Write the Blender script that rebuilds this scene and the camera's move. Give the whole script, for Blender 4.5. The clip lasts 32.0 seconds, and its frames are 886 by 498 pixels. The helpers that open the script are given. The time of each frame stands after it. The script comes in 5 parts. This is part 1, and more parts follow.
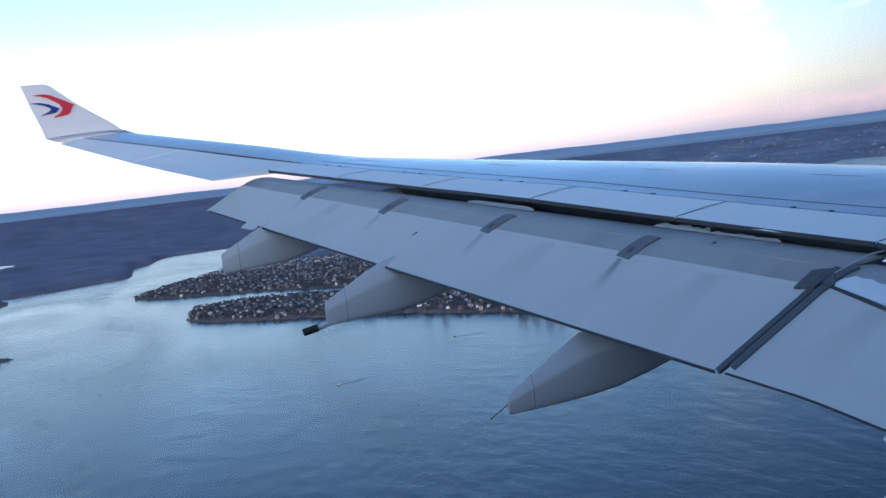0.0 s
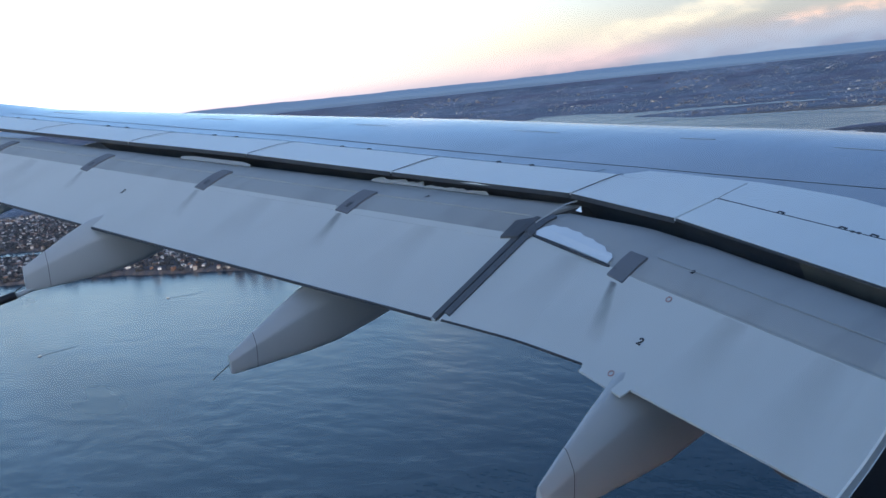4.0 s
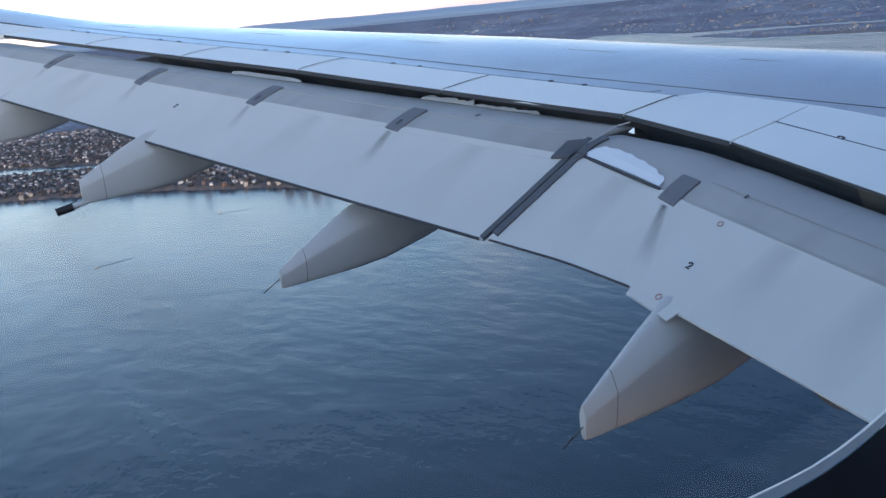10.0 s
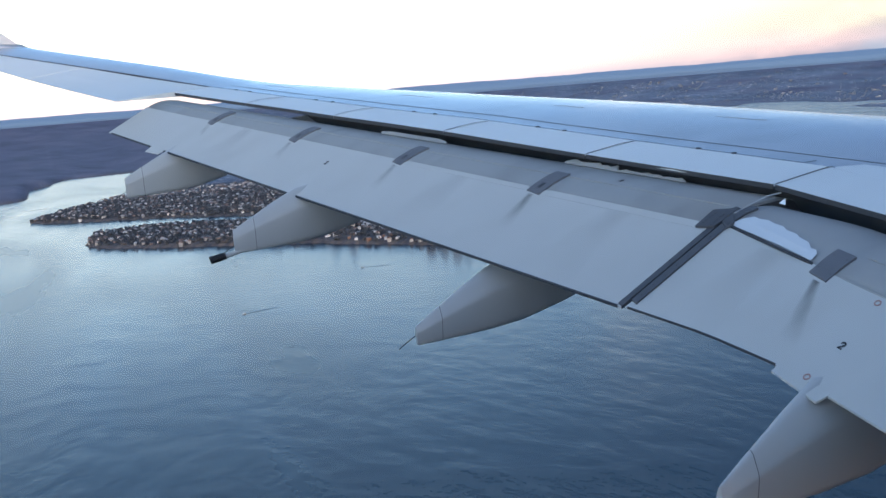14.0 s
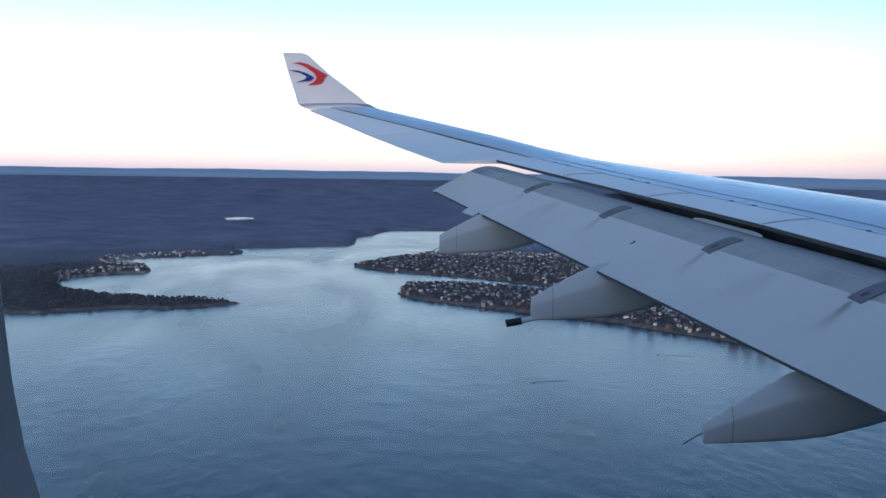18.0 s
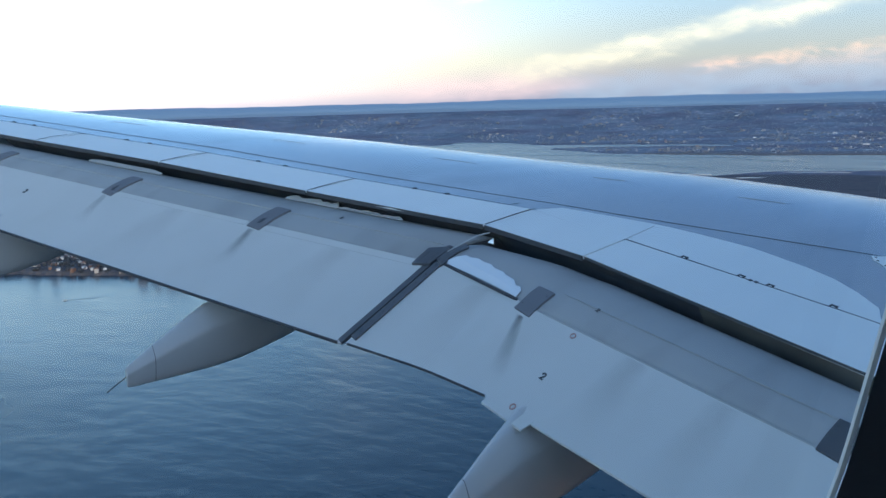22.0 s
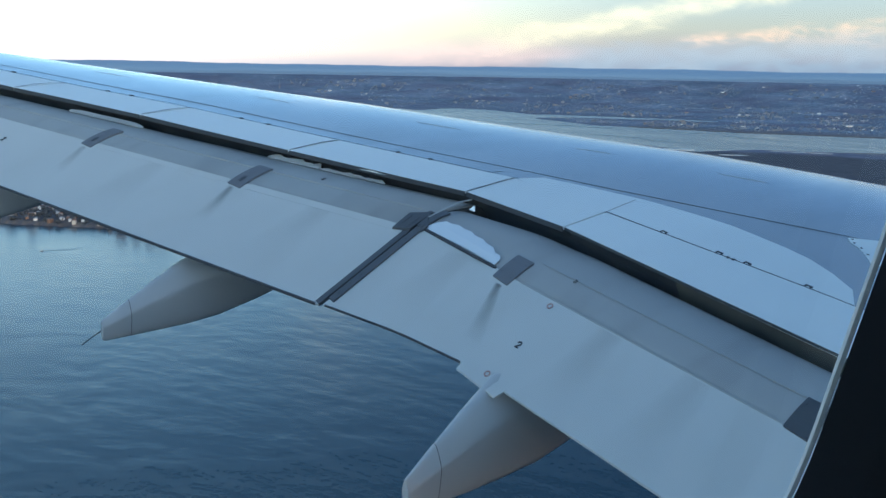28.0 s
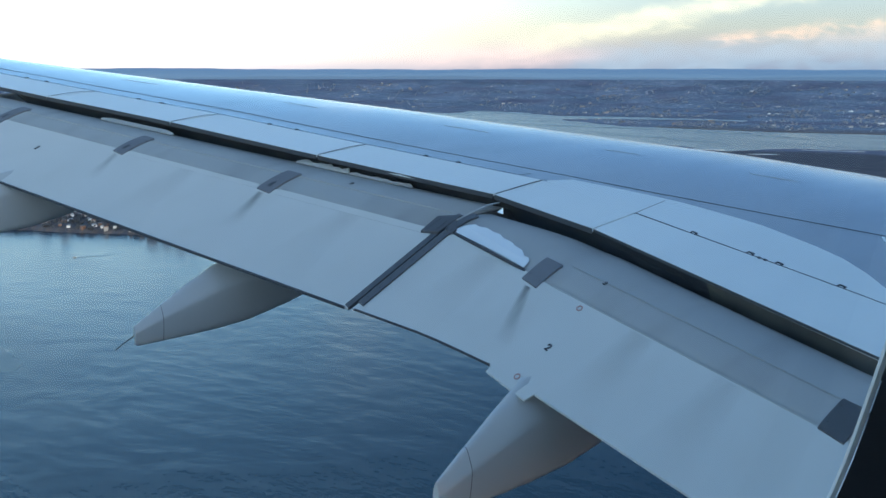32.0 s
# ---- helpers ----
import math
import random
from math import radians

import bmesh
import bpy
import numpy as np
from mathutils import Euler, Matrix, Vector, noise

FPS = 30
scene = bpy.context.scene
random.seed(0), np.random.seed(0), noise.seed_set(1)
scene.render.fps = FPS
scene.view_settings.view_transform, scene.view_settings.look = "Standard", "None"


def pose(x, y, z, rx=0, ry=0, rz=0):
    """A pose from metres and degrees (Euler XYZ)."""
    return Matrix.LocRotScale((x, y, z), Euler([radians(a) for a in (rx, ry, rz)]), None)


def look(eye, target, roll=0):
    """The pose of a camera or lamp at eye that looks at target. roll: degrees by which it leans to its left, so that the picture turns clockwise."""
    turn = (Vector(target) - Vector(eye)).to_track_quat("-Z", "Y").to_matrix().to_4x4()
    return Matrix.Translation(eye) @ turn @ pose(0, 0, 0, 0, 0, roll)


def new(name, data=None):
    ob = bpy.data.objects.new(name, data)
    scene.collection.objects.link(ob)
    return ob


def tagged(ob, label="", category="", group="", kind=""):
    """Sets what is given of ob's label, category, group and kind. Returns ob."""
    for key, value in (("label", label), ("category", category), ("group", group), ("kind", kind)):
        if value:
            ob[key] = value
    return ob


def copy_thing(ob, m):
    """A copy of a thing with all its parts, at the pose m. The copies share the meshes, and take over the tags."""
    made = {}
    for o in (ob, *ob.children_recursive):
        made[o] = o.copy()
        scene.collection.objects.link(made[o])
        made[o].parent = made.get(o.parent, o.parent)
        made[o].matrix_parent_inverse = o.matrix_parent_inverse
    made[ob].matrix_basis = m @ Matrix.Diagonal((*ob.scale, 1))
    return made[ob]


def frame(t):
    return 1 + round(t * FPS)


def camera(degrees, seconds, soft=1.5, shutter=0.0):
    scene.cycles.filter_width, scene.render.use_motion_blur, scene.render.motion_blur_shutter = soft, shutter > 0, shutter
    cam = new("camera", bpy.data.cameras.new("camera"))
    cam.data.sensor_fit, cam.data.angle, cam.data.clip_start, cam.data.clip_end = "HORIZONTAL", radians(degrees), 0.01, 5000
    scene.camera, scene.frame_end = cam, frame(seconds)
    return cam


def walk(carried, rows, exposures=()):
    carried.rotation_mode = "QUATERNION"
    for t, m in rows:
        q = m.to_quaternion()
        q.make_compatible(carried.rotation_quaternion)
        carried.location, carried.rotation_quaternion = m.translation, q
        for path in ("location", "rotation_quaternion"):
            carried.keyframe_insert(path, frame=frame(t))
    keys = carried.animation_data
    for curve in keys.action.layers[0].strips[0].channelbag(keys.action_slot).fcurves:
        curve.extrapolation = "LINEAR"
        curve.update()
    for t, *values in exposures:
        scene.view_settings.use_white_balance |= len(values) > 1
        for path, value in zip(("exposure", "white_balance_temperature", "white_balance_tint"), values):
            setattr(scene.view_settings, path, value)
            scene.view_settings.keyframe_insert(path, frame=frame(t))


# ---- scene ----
# ---- camera ----
ALT = 150.0          # metres of the cabin window above the sea
LENS = 51.0
cam = camera(LENS, 32.0)

# seconds; eye in metres from the cabin datum; yaw, pitch, roll in degrees
ROWS = [
    (0, 0.035, 2.369, 0.000, -15.98, -5.21, -6.77),
    (0.5, 0.034, 2.370, 0.000, -17.26, -5.16, -6.65),
    (1, 0.033, 2.369, 0.000, -18.97, -5.13, -6.48),
    (1.5, 0.028, 2.369, 0.000, -21.34, -5.81, -6.61),
    (2, 0.022, 2.371, 0.000, -23.95, -6.93, -6.57),
    (2.5, 0.013, 2.371, 0.000, -27.17, -8.12, -6.34),
    (3, 0.005, 2.368, 0.000, -30.11, -9.26, -6.21),
    (3.5, -0.004, 2.369, 0.000, -32.25, -9.65, -5.79),
    (4, -0.005, 2.369, 0.000, -33.06, -9.85, -5.98),
    (4.5, -0.005, 2.369, 0.000, -32.90, -10.05, -5.79),
    (6.5, -0.008, 2.369, -0.004, -33.15, -10.38, -5.06),
    (7, -0.009, 2.370, -0.005, -32.52, -10.53, -4.93),
    (7.5, -0.011, 2.369, -0.006, -31.73, -10.90, -5.13),
    (8, -0.012, 2.370, -0.008, -31.00, -11.79, -5.10),
    (8.5, -0.014, 2.371, -0.009, -30.51, -13.24, -4.98),
    (9, -0.015, 2.370, -0.010, -30.20, -14.04, -4.99),
    (9.5, -0.014, 2.370, -0.010, -29.92, -14.29, -5.30),
    (10, -0.013, 2.371, -0.010, -29.55, -14.43, -5.56),
    (10.5, -0.013, 2.371, -0.010, -29.54, -14.48, -5.18),
    (11, -0.012, 2.371, -0.010, -30.04, -14.48, -5.01),
    (11.5, -0.011, 2.370, -0.010, -30.16, -14.46, -5.30),
    (12, -0.010, 2.370, -0.010, -30.08, -13.65, -5.24),
    (12.5, -0.007, 2.371, -0.009, -29.13, -12.33, -5.39),
    (13, -0.005, 2.370, -0.008, -28.00, -11.55, -5.08),
    (13.5, 0.001, 2.371, -0.005, -25.46, -10.96, -4.88),
    (14, 0.006, 2.371, -0.003, -21.18, -9.93, -4.67),
    (14.5, 0.012, 2.371, 0.000, -17.87, -8.28, -3.98),
    (16.5, 0.032, 2.370, 0.000, -9.47, -6.17, -2.50),
    (17, 0.032, 2.370, 0.002, -5.03, -5.56, -1.30),
    (17.5, 0.020, 2.370, 0.008, -3.47, -4.76, 0.32),
    (18, 0.036, 2.370, -0.020, -2.80, -4.62, 0.85),
    (18.5, 0.030, 2.370, -0.030, -4.24, -4.05, 0.75),
    (19, 0.016, 2.368, 0.000, -11.46, -1.37, -0.28),
    (19.5, 0.012, 2.370, 0.003, -20.40, 0.33, -1.25),
    (20, 0.011, 2.370, 0.010, -25.64, -1.13, -2.24),
    (20.5, 0.012, 2.369, 0.021, -29.30, -4.60, -2.47),
    (21, 0.015, 2.368, 0.032, -32.38, -7.33, -2.07),
    (21.5, 0.007, 2.368, 0.044, -35.32, -8.55, -1.75),
    (22, -0.002, 2.367, 0.055, -38.65, -8.92, -1.50),
    (22.5, -0.002, 2.368, 0.055, -41.84, -9.12, -1.33),
    (23, -0.002, 2.367, 0.055, -42.00, -9.31, -1.04),
    (23.5, -0.001, 2.368, 0.056, -40.67, -11.18, -0.84),
    (24, -0.001, 2.367, 0.056, -39.91, -12.49, -0.59),
    (24.5, -0.001, 2.368, 0.056, -40.04, -12.10, 0.17),
    (25, -0.001, 2.368, 0.056, -40.07, -11.59, 0.61),
    (25.5, -0.001, 2.368, 0.057, -40.12, -11.24, 0.83),
    (27.5, 0.000, 2.368, 0.058, -39.83, -11.05, 0.97),
    (28, 0.000, 2.368, 0.058, -39.86, -11.06, 0.95),
    (28.5, 0.000, 2.368, 0.058, -39.50, -11.18, 0.65),
    (29, 0.000, 2.368, 0.058, -38.89, -11.29, 0.43),
    (29.5, -0.001, 2.367, 0.059, -38.45, -11.46, 0.57),
    (30, -0.002, 2.368, 0.059, -38.47, -11.58, 0.62),
    (30.5, -0.003, 2.367, 0.059, -38.67, -11.53, 0.62),
    (31, -0.004, 2.368, 0.059, -38.85, -11.36, 0.52),
    (31.5, -0.005, 2.368, 0.060, -38.76, -11.04, 0.32),
    (32, -0.006, 2.367, 0.060, -38.09, -10.89, 0.07),
]


def eye_pose(x, y, z, yaw, pitch, roll):
    a, p = radians(yaw), radians(pitch)
    ahead = Vector((-math.sin(a) * math.cos(p), math.cos(a) * math.cos(p), math.sin(p)))
    eye = Vector((x, y, z + ALT))
    return look(eye, eye + ahead, roll)


EXPOSURES = [  # seconds, stops, kelvin, tint
    (0, 0.05, 5600, 5), (1, -0.05, 5950, 4), (2, 0.05, 6050, 3), (4, 0.3, 6250, 5), (7, 0.45, 6550, 6), (9, 0.62, 6850, 8), (12, 0.7, 6900, 7), (14, 0.5, 6650, 5), (16.5, 0.0, 6450, 6), (17, -0.1, 5900, 4), (18.4, -0.25, 5850, 5), (18.7, -0.55, 5950, 5), (19, -0.9, 6050, 5), (19.5, -1.1, 5900, 10), (20, -1.25, 5750, 13), (20.4, -0.8, 6050, 10), (20.8, 0.05, 6150, 2), (21.2, 0.25, 5950, -1), (23, 0.44, 6120, -3), (25, 0.42, 6200, -7), (28, 0.4, 6150, -8), (32, 0.45, 6150, -7)]
walk(cam, [(r[0], eye_pose(*r[1:])) for r in ROWS], EXPOSURES)

# ---- light ----
SUN_AZ, SUN_EL = 195.0, 3.0      # degrees from +y towards +x, and above the horizon
world = bpy.data.worlds.new("dawn_sky")
scene.world = world
world.use_nodes = True
wn, wl = world.node_tree.nodes, world.node_tree.links
wn.clear()


def wnode(kind, **values):
    n = wn.new(kind)
    for key, value in values.items():
        n.inputs[key].default_value = value
    return n


def wmath(op, a, b=None, clamp=False):
    n = wn.new("ShaderNodeMath")
    n.operation, n.use_clamp = op, clamp
    for i, v in enumerate((a, b)):
        if v is None:
            continue
        if isinstance(v, (int, float)):
            n.inputs[i].default_value = v
        else:
            wl.new(v, n.inputs[i])
    return n.outputs[0]


w_out = wn.new("ShaderNodeOutputWorld")
w_bg = wn.new("ShaderNodeBackground")
w_sky = wn.new("ShaderNodeTexSky")
w_sky.sky_type, w_sky.sun_disc = "NISHITA", False
w_sky.sun_elevation, w_sky.sun_rotation = radians(SUN_EL), radians(SUN_AZ)
w_sky.air_density, w_sky.dust_density, w_sky.ozone_density = 1.0, 1.5, 1.5
w_co = wn.new("ShaderNodeTexCoord")
w_xyz = wn.new("ShaderNodeSeparateXYZ")
wl.new(w_co.outputs["Generated"], w_xyz.inputs[0])
# colour of the dawn sky by height over the horizon
w_ramp = wn.new("ShaderNodeValToRGB")
w_h = wmath("MULTIPLY", w_xyz.outputs[2], 2.0, True)
wl.new(w_h, w_ramp.inputs[0])
SKY = [(0.0, (0.66, 0.55, 0.62)), (0.03, (1.08, 0.82, 0.76)), (0.085, (1.34, 1.12, 0.86)), (0.19, (1.18, 1.22, 1.18)), (0.34, (0.66, 1.0, 1.40)), (0.60, (0.16, 0.36, 0.76)), (1.0, (0.11, 0.18, 0.35))]
while len(w_ramp.color_ramp.elements) < len(SKY):
    w_ramp.color_ramp.elements.new(0.5)
for el, (at, rgb) in zip(w_ramp.color_ramp.elements, SKY):
    el.position, el.color = at, (*rgb, 1)
# streaky cloud, thin and high, towards the front of the aircraft


def wnoise(scale, turn, size, detail=7.0, warp=0.15):
    m = wn.new("ShaderNodeMapping")
    m.inputs["Scale"].default_value, m.inputs["Rotation"].default_value = scale, turn
    wl.new(w_co.outputs["Generated"], m.inputs[0])
    n = wnode("ShaderNodeTexNoise", Scale=size, Detail=detail, Roughness=0.62, Distortion=warp)
    wl.new(m.outputs[0], n.inputs["Vector"])
    return n.outputs["Fac"]


def wramp(v, a, b):
    n = wn.new("ShaderNodeMapRange")
    n.interpolation_type = "SMOOTHSTEP"
    n.inputs["From Min"].default_value, n.inputs["From Max"].default_value = a, b
    wl.new(v, n.inputs["Value"])
    return n.outputs[0]


def wmix(fac, a, rgb):
    n = wn.new("ShaderNodeMixRGB")
    n.inputs["Color2"].default_value = (*rgb, 1)
    wl.new(fac, n.inputs["Fac"])
    wl.new(a, n.inputs["Color1"])
    return n


up, fwd = w_xyz.outputs[2], w_xyz.outputs[0]
bearing = wmath("MULTIPLY", wmath("ARCTAN2", fwd, w_xyz.outputs[1]), 57.2958)
height = wmath("MULTIPLY", wmath("ARCSINE", up), 57.2958)
fray = wmath("MULTIPLY", wmath("SUBTRACT", wnoise((3.0, 3.0, 8.0), (0, 0.2, 0), 5.0, 8.0, 0.5), 0.5), 5.0)
torn = wramp(wnoise((5.0, 5.0, 13.0), (0, 0.3, 0), 5.0, 8.0, 0.4), 0.34, 0.64)
feather = wramp(wnoise((9.0, 9.0, 2.5), (0, 0.2, 0), 4.0, 8.0, 0.5), 0.40, 0.66)


def cloud(az0, el0, az1, el1, wide, broken, soft_ends=3.0):
    """How much a band of thin cloud between two bearings and heights covers the sky, in degrees."""
    dx, dy = az1 - az0, el1 - el0
    ln = math.hypot(dx, dy)
    px, py = wmath("SUBTRACT", bearing, az0), wmath("SUBTRACT", height, el0)
    s = wmath("ADD", wmath("MULTIPLY", px, dx / ln), wmath("MULTIPLY", py, dy / ln))
    d = wmath("ADD", wmath("MULTIPLY", py, dx / ln), wmath("MULTIPLY", px, -dy / ln))
    d = wmath("ABSOLUTE", wmath("ADD", d, wmath("MULTIPLY", fray, wide * 0.36)))
    body = wmath("SUBTRACT", 1.0, wramp(d, 0.0, wide))
    ends = wmath("MULTIPLY", wramp(s, -soft_ends, soft_ends), wmath("SUBTRACT", 1.0, wramp(s, ln - soft_ends, ln + soft_ends)))
    return wmath("MULTIPLY", wmath("MULTIPLY", body, ends), broken)


# dimmer sky towards the nose
w_dim = wn.new("ShaderNodeMixRGB")
w_dim.blend_type = "MULTIPLY"
w_dim.inputs["Color2"].default_value = (0.235, 0.285, 0.405, 1)
wl.new(wramp(fwd, 0.30, 0.84), w_dim.inputs["Fac"])
wl.new(w_ramp.outputs[0], w_dim.inputs["Color1"])
w_mix = w_dim
CLOUDS = [  # from bearing, height, to bearing, height, width, cover, colour, torn or feathered
    (45, 0.1, 100, 0.6, 1.3, 0.85, (0.22, 0.29, 0.42), 0), (47, 1.1, 100, 1.9, 0.9, 0.6, (0.28, 0.33, 0.45), 0),
    (47, 0.3, 72, 1.9, 1.5, 0.8, (0.30, 0.34, 0.45), 0), (72, 1.6, 100, 2.0, 2.2, 0.7, (0.30, 0.34, 0.45), 0),
    (36, 0.4, 47, 0.9, 0.8, 0.5, (0.80, 0.55, 0.56), 0), (53.5, 1.6, 72, 3.5, 0.55, 0.8, (0.72, 0.48, 0.42), 1),
    (60, 2.0, 92, 3.8, 0.9, 0.7, (0.60, 0.44, 0.42), 1), (43.5, 1.7, 63, 5.4, 1.0, 0.7, (0.86, 0.71, 0.58), 0),
    (58, 5.4, 90, 9.0, 1.3, 0.5, (0.62, 0.54, 0.52), 1), (31.8, 16.0, 34.2, 8.6, 2.2, 0.85, (1.2, 1.10, 1.12), 2),
    (33.4, 9.6, 35.4, 5.4, 2.0, 0.8, (1.25, 1.06, 1.04), 1), (34.6, 6.6, 35.8, 5.4, 0.8, 0.95, (1.4, 1.16, 1.08), 1),
    (33.2, 4.6, 35.2, 3.4, 1.0, 0.9, (1.35, 1.06, 0.98), 1), (36.2, 12.2, 38.0, 9.4, 1.2, 0.55, (1.1, 1.04, 1.08), 2),
    (39.5, 11.4, 40.8, 8.8, 1.1, 0.55, (1.1, 1.02, 1.05), 2), (41.6, 7.9, 47.4, 8.8, 0.6, 0.6, (1.1, 0.98, 0.98), 1),
    (46.6, 11.4, 49.2, 11.9, 0.5, 0.65, (1.1, 1.02, 1.04), 1), (40.4, 5.9, 42.0, 6.3, 0.4, 0.4, (1.0, 0.92, 0.94), 1),
    (20, 1.0, 44, 1.2, 0.7, 0.3, (0.90, 0.60, 0.62), 0), (50, 9.5, 75, 13.0, 1.6, 0.4, (0.58, 0.56, 0.60), 1)]
for a0, e0, a1, e1, wide, cover, rgb, kind in CLOUDS:
    c = cloud(a0, e0, a1, e1, wide, (wmath("ADD", wmath("MULTIPLY", torn, 0.5), 0.5), torn, feather)[kind], 1.2 if wide < 0.7 else 3.0)
    w_mix = wmix(wmath("MULTIPLY", c, cover), w_mix.outputs[0], rgb)
# brighter, warmer sky round the low sun
toward = wmath("ADD", wmath("MULTIPLY", fwd, math.sin(radians(SUN_AZ))), wmath("MULTIPLY", w_xyz.outputs[1], math.cos(radians(SUN_AZ))))
glow = wmath("MULTIPLY", wramp(toward, -0.15, 1.0), wmath("SUBTRACT", 1.0, wramp(up, 0.05, 0.75)))
w_glow = wn.new("ShaderNodeMixRGB")
w_glow.blend_type = "ADD"
w_glow.inputs["Color2"].default_value = (0.60, 0.48, 0.36, 1)
wl.new(glow, w_glow.inputs["Fac"])
wl.new(w_mix.outputs[0], w_glow.inputs["Color1"])
w_mix = w_glow
w_add = wn.new("ShaderNodeMixRGB")
w_add.blend_type = "ADD"
w_add.inputs["Fac"].default_value = 0.06
wl.new(w_mix.outputs[0], w_add.inputs["Color1"])
wl.new(w_sky.outputs[0], w_add.inputs["Color2"])
wl.new(w_add.outputs[0], w_bg.inputs["Color"])
w_bg.inputs["Strength"].default_value = 1.35
wl.new(w_bg.outputs[0], w_out.inputs["Surface"])

sun = new("sun", bpy.data.lights.new("sun", "SUN"))
sun.data.energy, sun.data.angle, sun.data.color = 0.6, radians(2.0), (1.0, 0.74, 0.60)
s_az, s_el = radians(SUN_AZ), radians(SUN_EL)
sun_dir = Vector((math.sin(s_az) * math.cos(s_el), math.cos(s_az) * math.cos(s_el), math.sin(s_el)))
sun.matrix_world = look((0, 0, 400), Vector((0, 0, 400)) - sun_dir)

# ---- materials ----


def material(name, rgb, rough=0.5, metal=0.0, grain=0.0, grain_scale=8.0, stain=0.0, stain_rgb=None, stain_scale=1.2, bump=0.0, bump_scale=30.0, spec=0.5, coat=0.0, stretch=(1, 1, 1), vary=0.0):
    m = bpy.data.materials.new(name)
    m.use_nodes = True
    n, l = m.node_tree.nodes, m.node_tree.links
    b = n["Principled BSDF"]
    b.inputs["Base Color"].default_value = (*rgb, 1)
    b.inputs["Roughness"].default_value = rough
    b.inputs["Metallic"].default_value = metal
    b.inputs["Specular IOR Level"].default_value = spec
    b.inputs["Coat Weight"].default_value = coat
    b.inputs["Coat Roughness"].default_value = 0.12
    co = n.new("ShaderNodeTexCoord")
    mp = n.new("ShaderNodeMapping")
    mp.inputs["Scale"].default_value = stretch
    l.new(co.outputs["Object"], mp.inputs[0])
    last = None

    def mixed(fac, rgb2):
        nonlocal last
        x = n.new("ShaderNodeMixRGB")
        l.new(fac, x.inputs["Fac"])
        if last is None:
            x.inputs["Color1"].default_value = (*rgb, 1)
        else:
            l.new(last, x.inputs["Color1"])
        x.inputs["Color2"].default_value = (*rgb2, 1)
        last = x.outputs[0]

    def noise_fac(scale, low, high, amount, detail=5.0):
        t = n.new("ShaderNodeTexNoise")
        t.inputs["Scale"].default_value, t.inputs["Detail"].default_value = scale, detail
        l.new(mp.outputs[0], t.inputs["Vector"])
        r = n.new("ShaderNodeMapRange")
        r.inputs["From Min"].default_value, r.inputs["From Max"].default_value, r.inputs["To Max"].default_value = low, high, amount
        l.new(t.outputs["Fac"], r.inputs["Value"])
        return r.outputs[0]

    if vary:
        oi = n.new("ShaderNodeObjectInfo")
        r = n.new("ShaderNodeMath")
        r.operation = "MULTIPLY"
        r.inputs[1].default_value = vary
        l.new(oi.outputs["Random"], r.inputs[0])
        mixed(r.outputs[0], tuple(c * 0.45 for c in rgb))
    if grain:
        mixed(noise_fac(grain_scale, 0.35, 0.75, grain), tuple(c * 0.72 for c in rgb))
    if stain:
        mixed(noise_fac(stain_scale, 0.50, 0.78, stain, 8.0), stain_rgb or tuple(c * 0.5 for c in rgb))
    if last is not None:
        l.new(last, b.inputs["Base Color"])
    if grain:
        rr = n.new("ShaderNodeMapRange")
        rr.inputs["To Min"].default_value, rr.inputs["To Max"].default_value = rough * 0.8, min(1.0, rough * 1.25)
        t = n.new("ShaderNodeTexNoise")
        t.inputs["Scale"].default_value, t.inputs["Detail"].default_value = grain_scale * 0.6, 4.0
        l.new(mp.outputs[0], t.inputs["Vector"])
        l.new(t.outputs["Fac"], rr.inputs["Value"])
        l.new(rr.outputs[0], b.inputs["Roughness"])
    if bump:
        t = n.new("ShaderNodeTexNoise")
        t.inputs["Scale"].default_value, t.inputs["Detail"].default_value = bump_scale, 3.0
        l.new(mp.outputs[0], t.inputs["Vector"])
        bp = n.new("ShaderNodeBump")
        bp.inputs["Strength"].default_value, bp.inputs["Distance"].default_value = bump, 0.02
        l.new(t.outputs["Fac"], bp.inputs["Height"])
        l.new(bp.outputs[0], b.inputs["Normal"])
    return m


M_SKIN = material("wing_skin", (0.53, 0.56, 0.59), 0.24, 0.35, grain=0.25, grain_scale=1.6, stain=0.30, stain_scale=0.8, bump=0.02, bump_scale=3, coat=0.15, stretch=(0.5, 1.6, 1))
M_SPOILER = material("spoiler_paint", (0.80, 0.83, 0.81), 0.40, 0.0, grain=0.10, grain_scale=1.2, stain=0.18, stain_scale=0.7, stain_rgb=(0.52, 0.54, 0.55), stretch=(0.35, 1.6, 1))
M_FLAP = material("flap_paint", (0.575, 0.585, 0.565), 0.42, 0.0, grain=0.16, grain_scale=1.6, stain=0.45, stain_scale=1.5, stain_rgb=(0.47, 0.475, 0.445), stretch=(0.45, 1.3, 1))
M_FLAP_FORE = material("flap_bare", (0.37, 0.38, 0.375), 0.48, 0.0, grain=0.20, grain_scale=2.6, stain=0.85, stain_scale=1.5, stain_rgb=(0.24, 0.245, 0.245), stretch=(0.35, 1.6, 1))
M_FLAP_WORN = material("flap_worn", (0.385, 0.385, 0.375), 0.48, 0.0, grain=0.20, grain_scale=2.4, stain=0.85, stain_scale=1.3, stain_rgb=(0.26, 0.255, 0.25), stretch=(0.35, 1.6, 1))
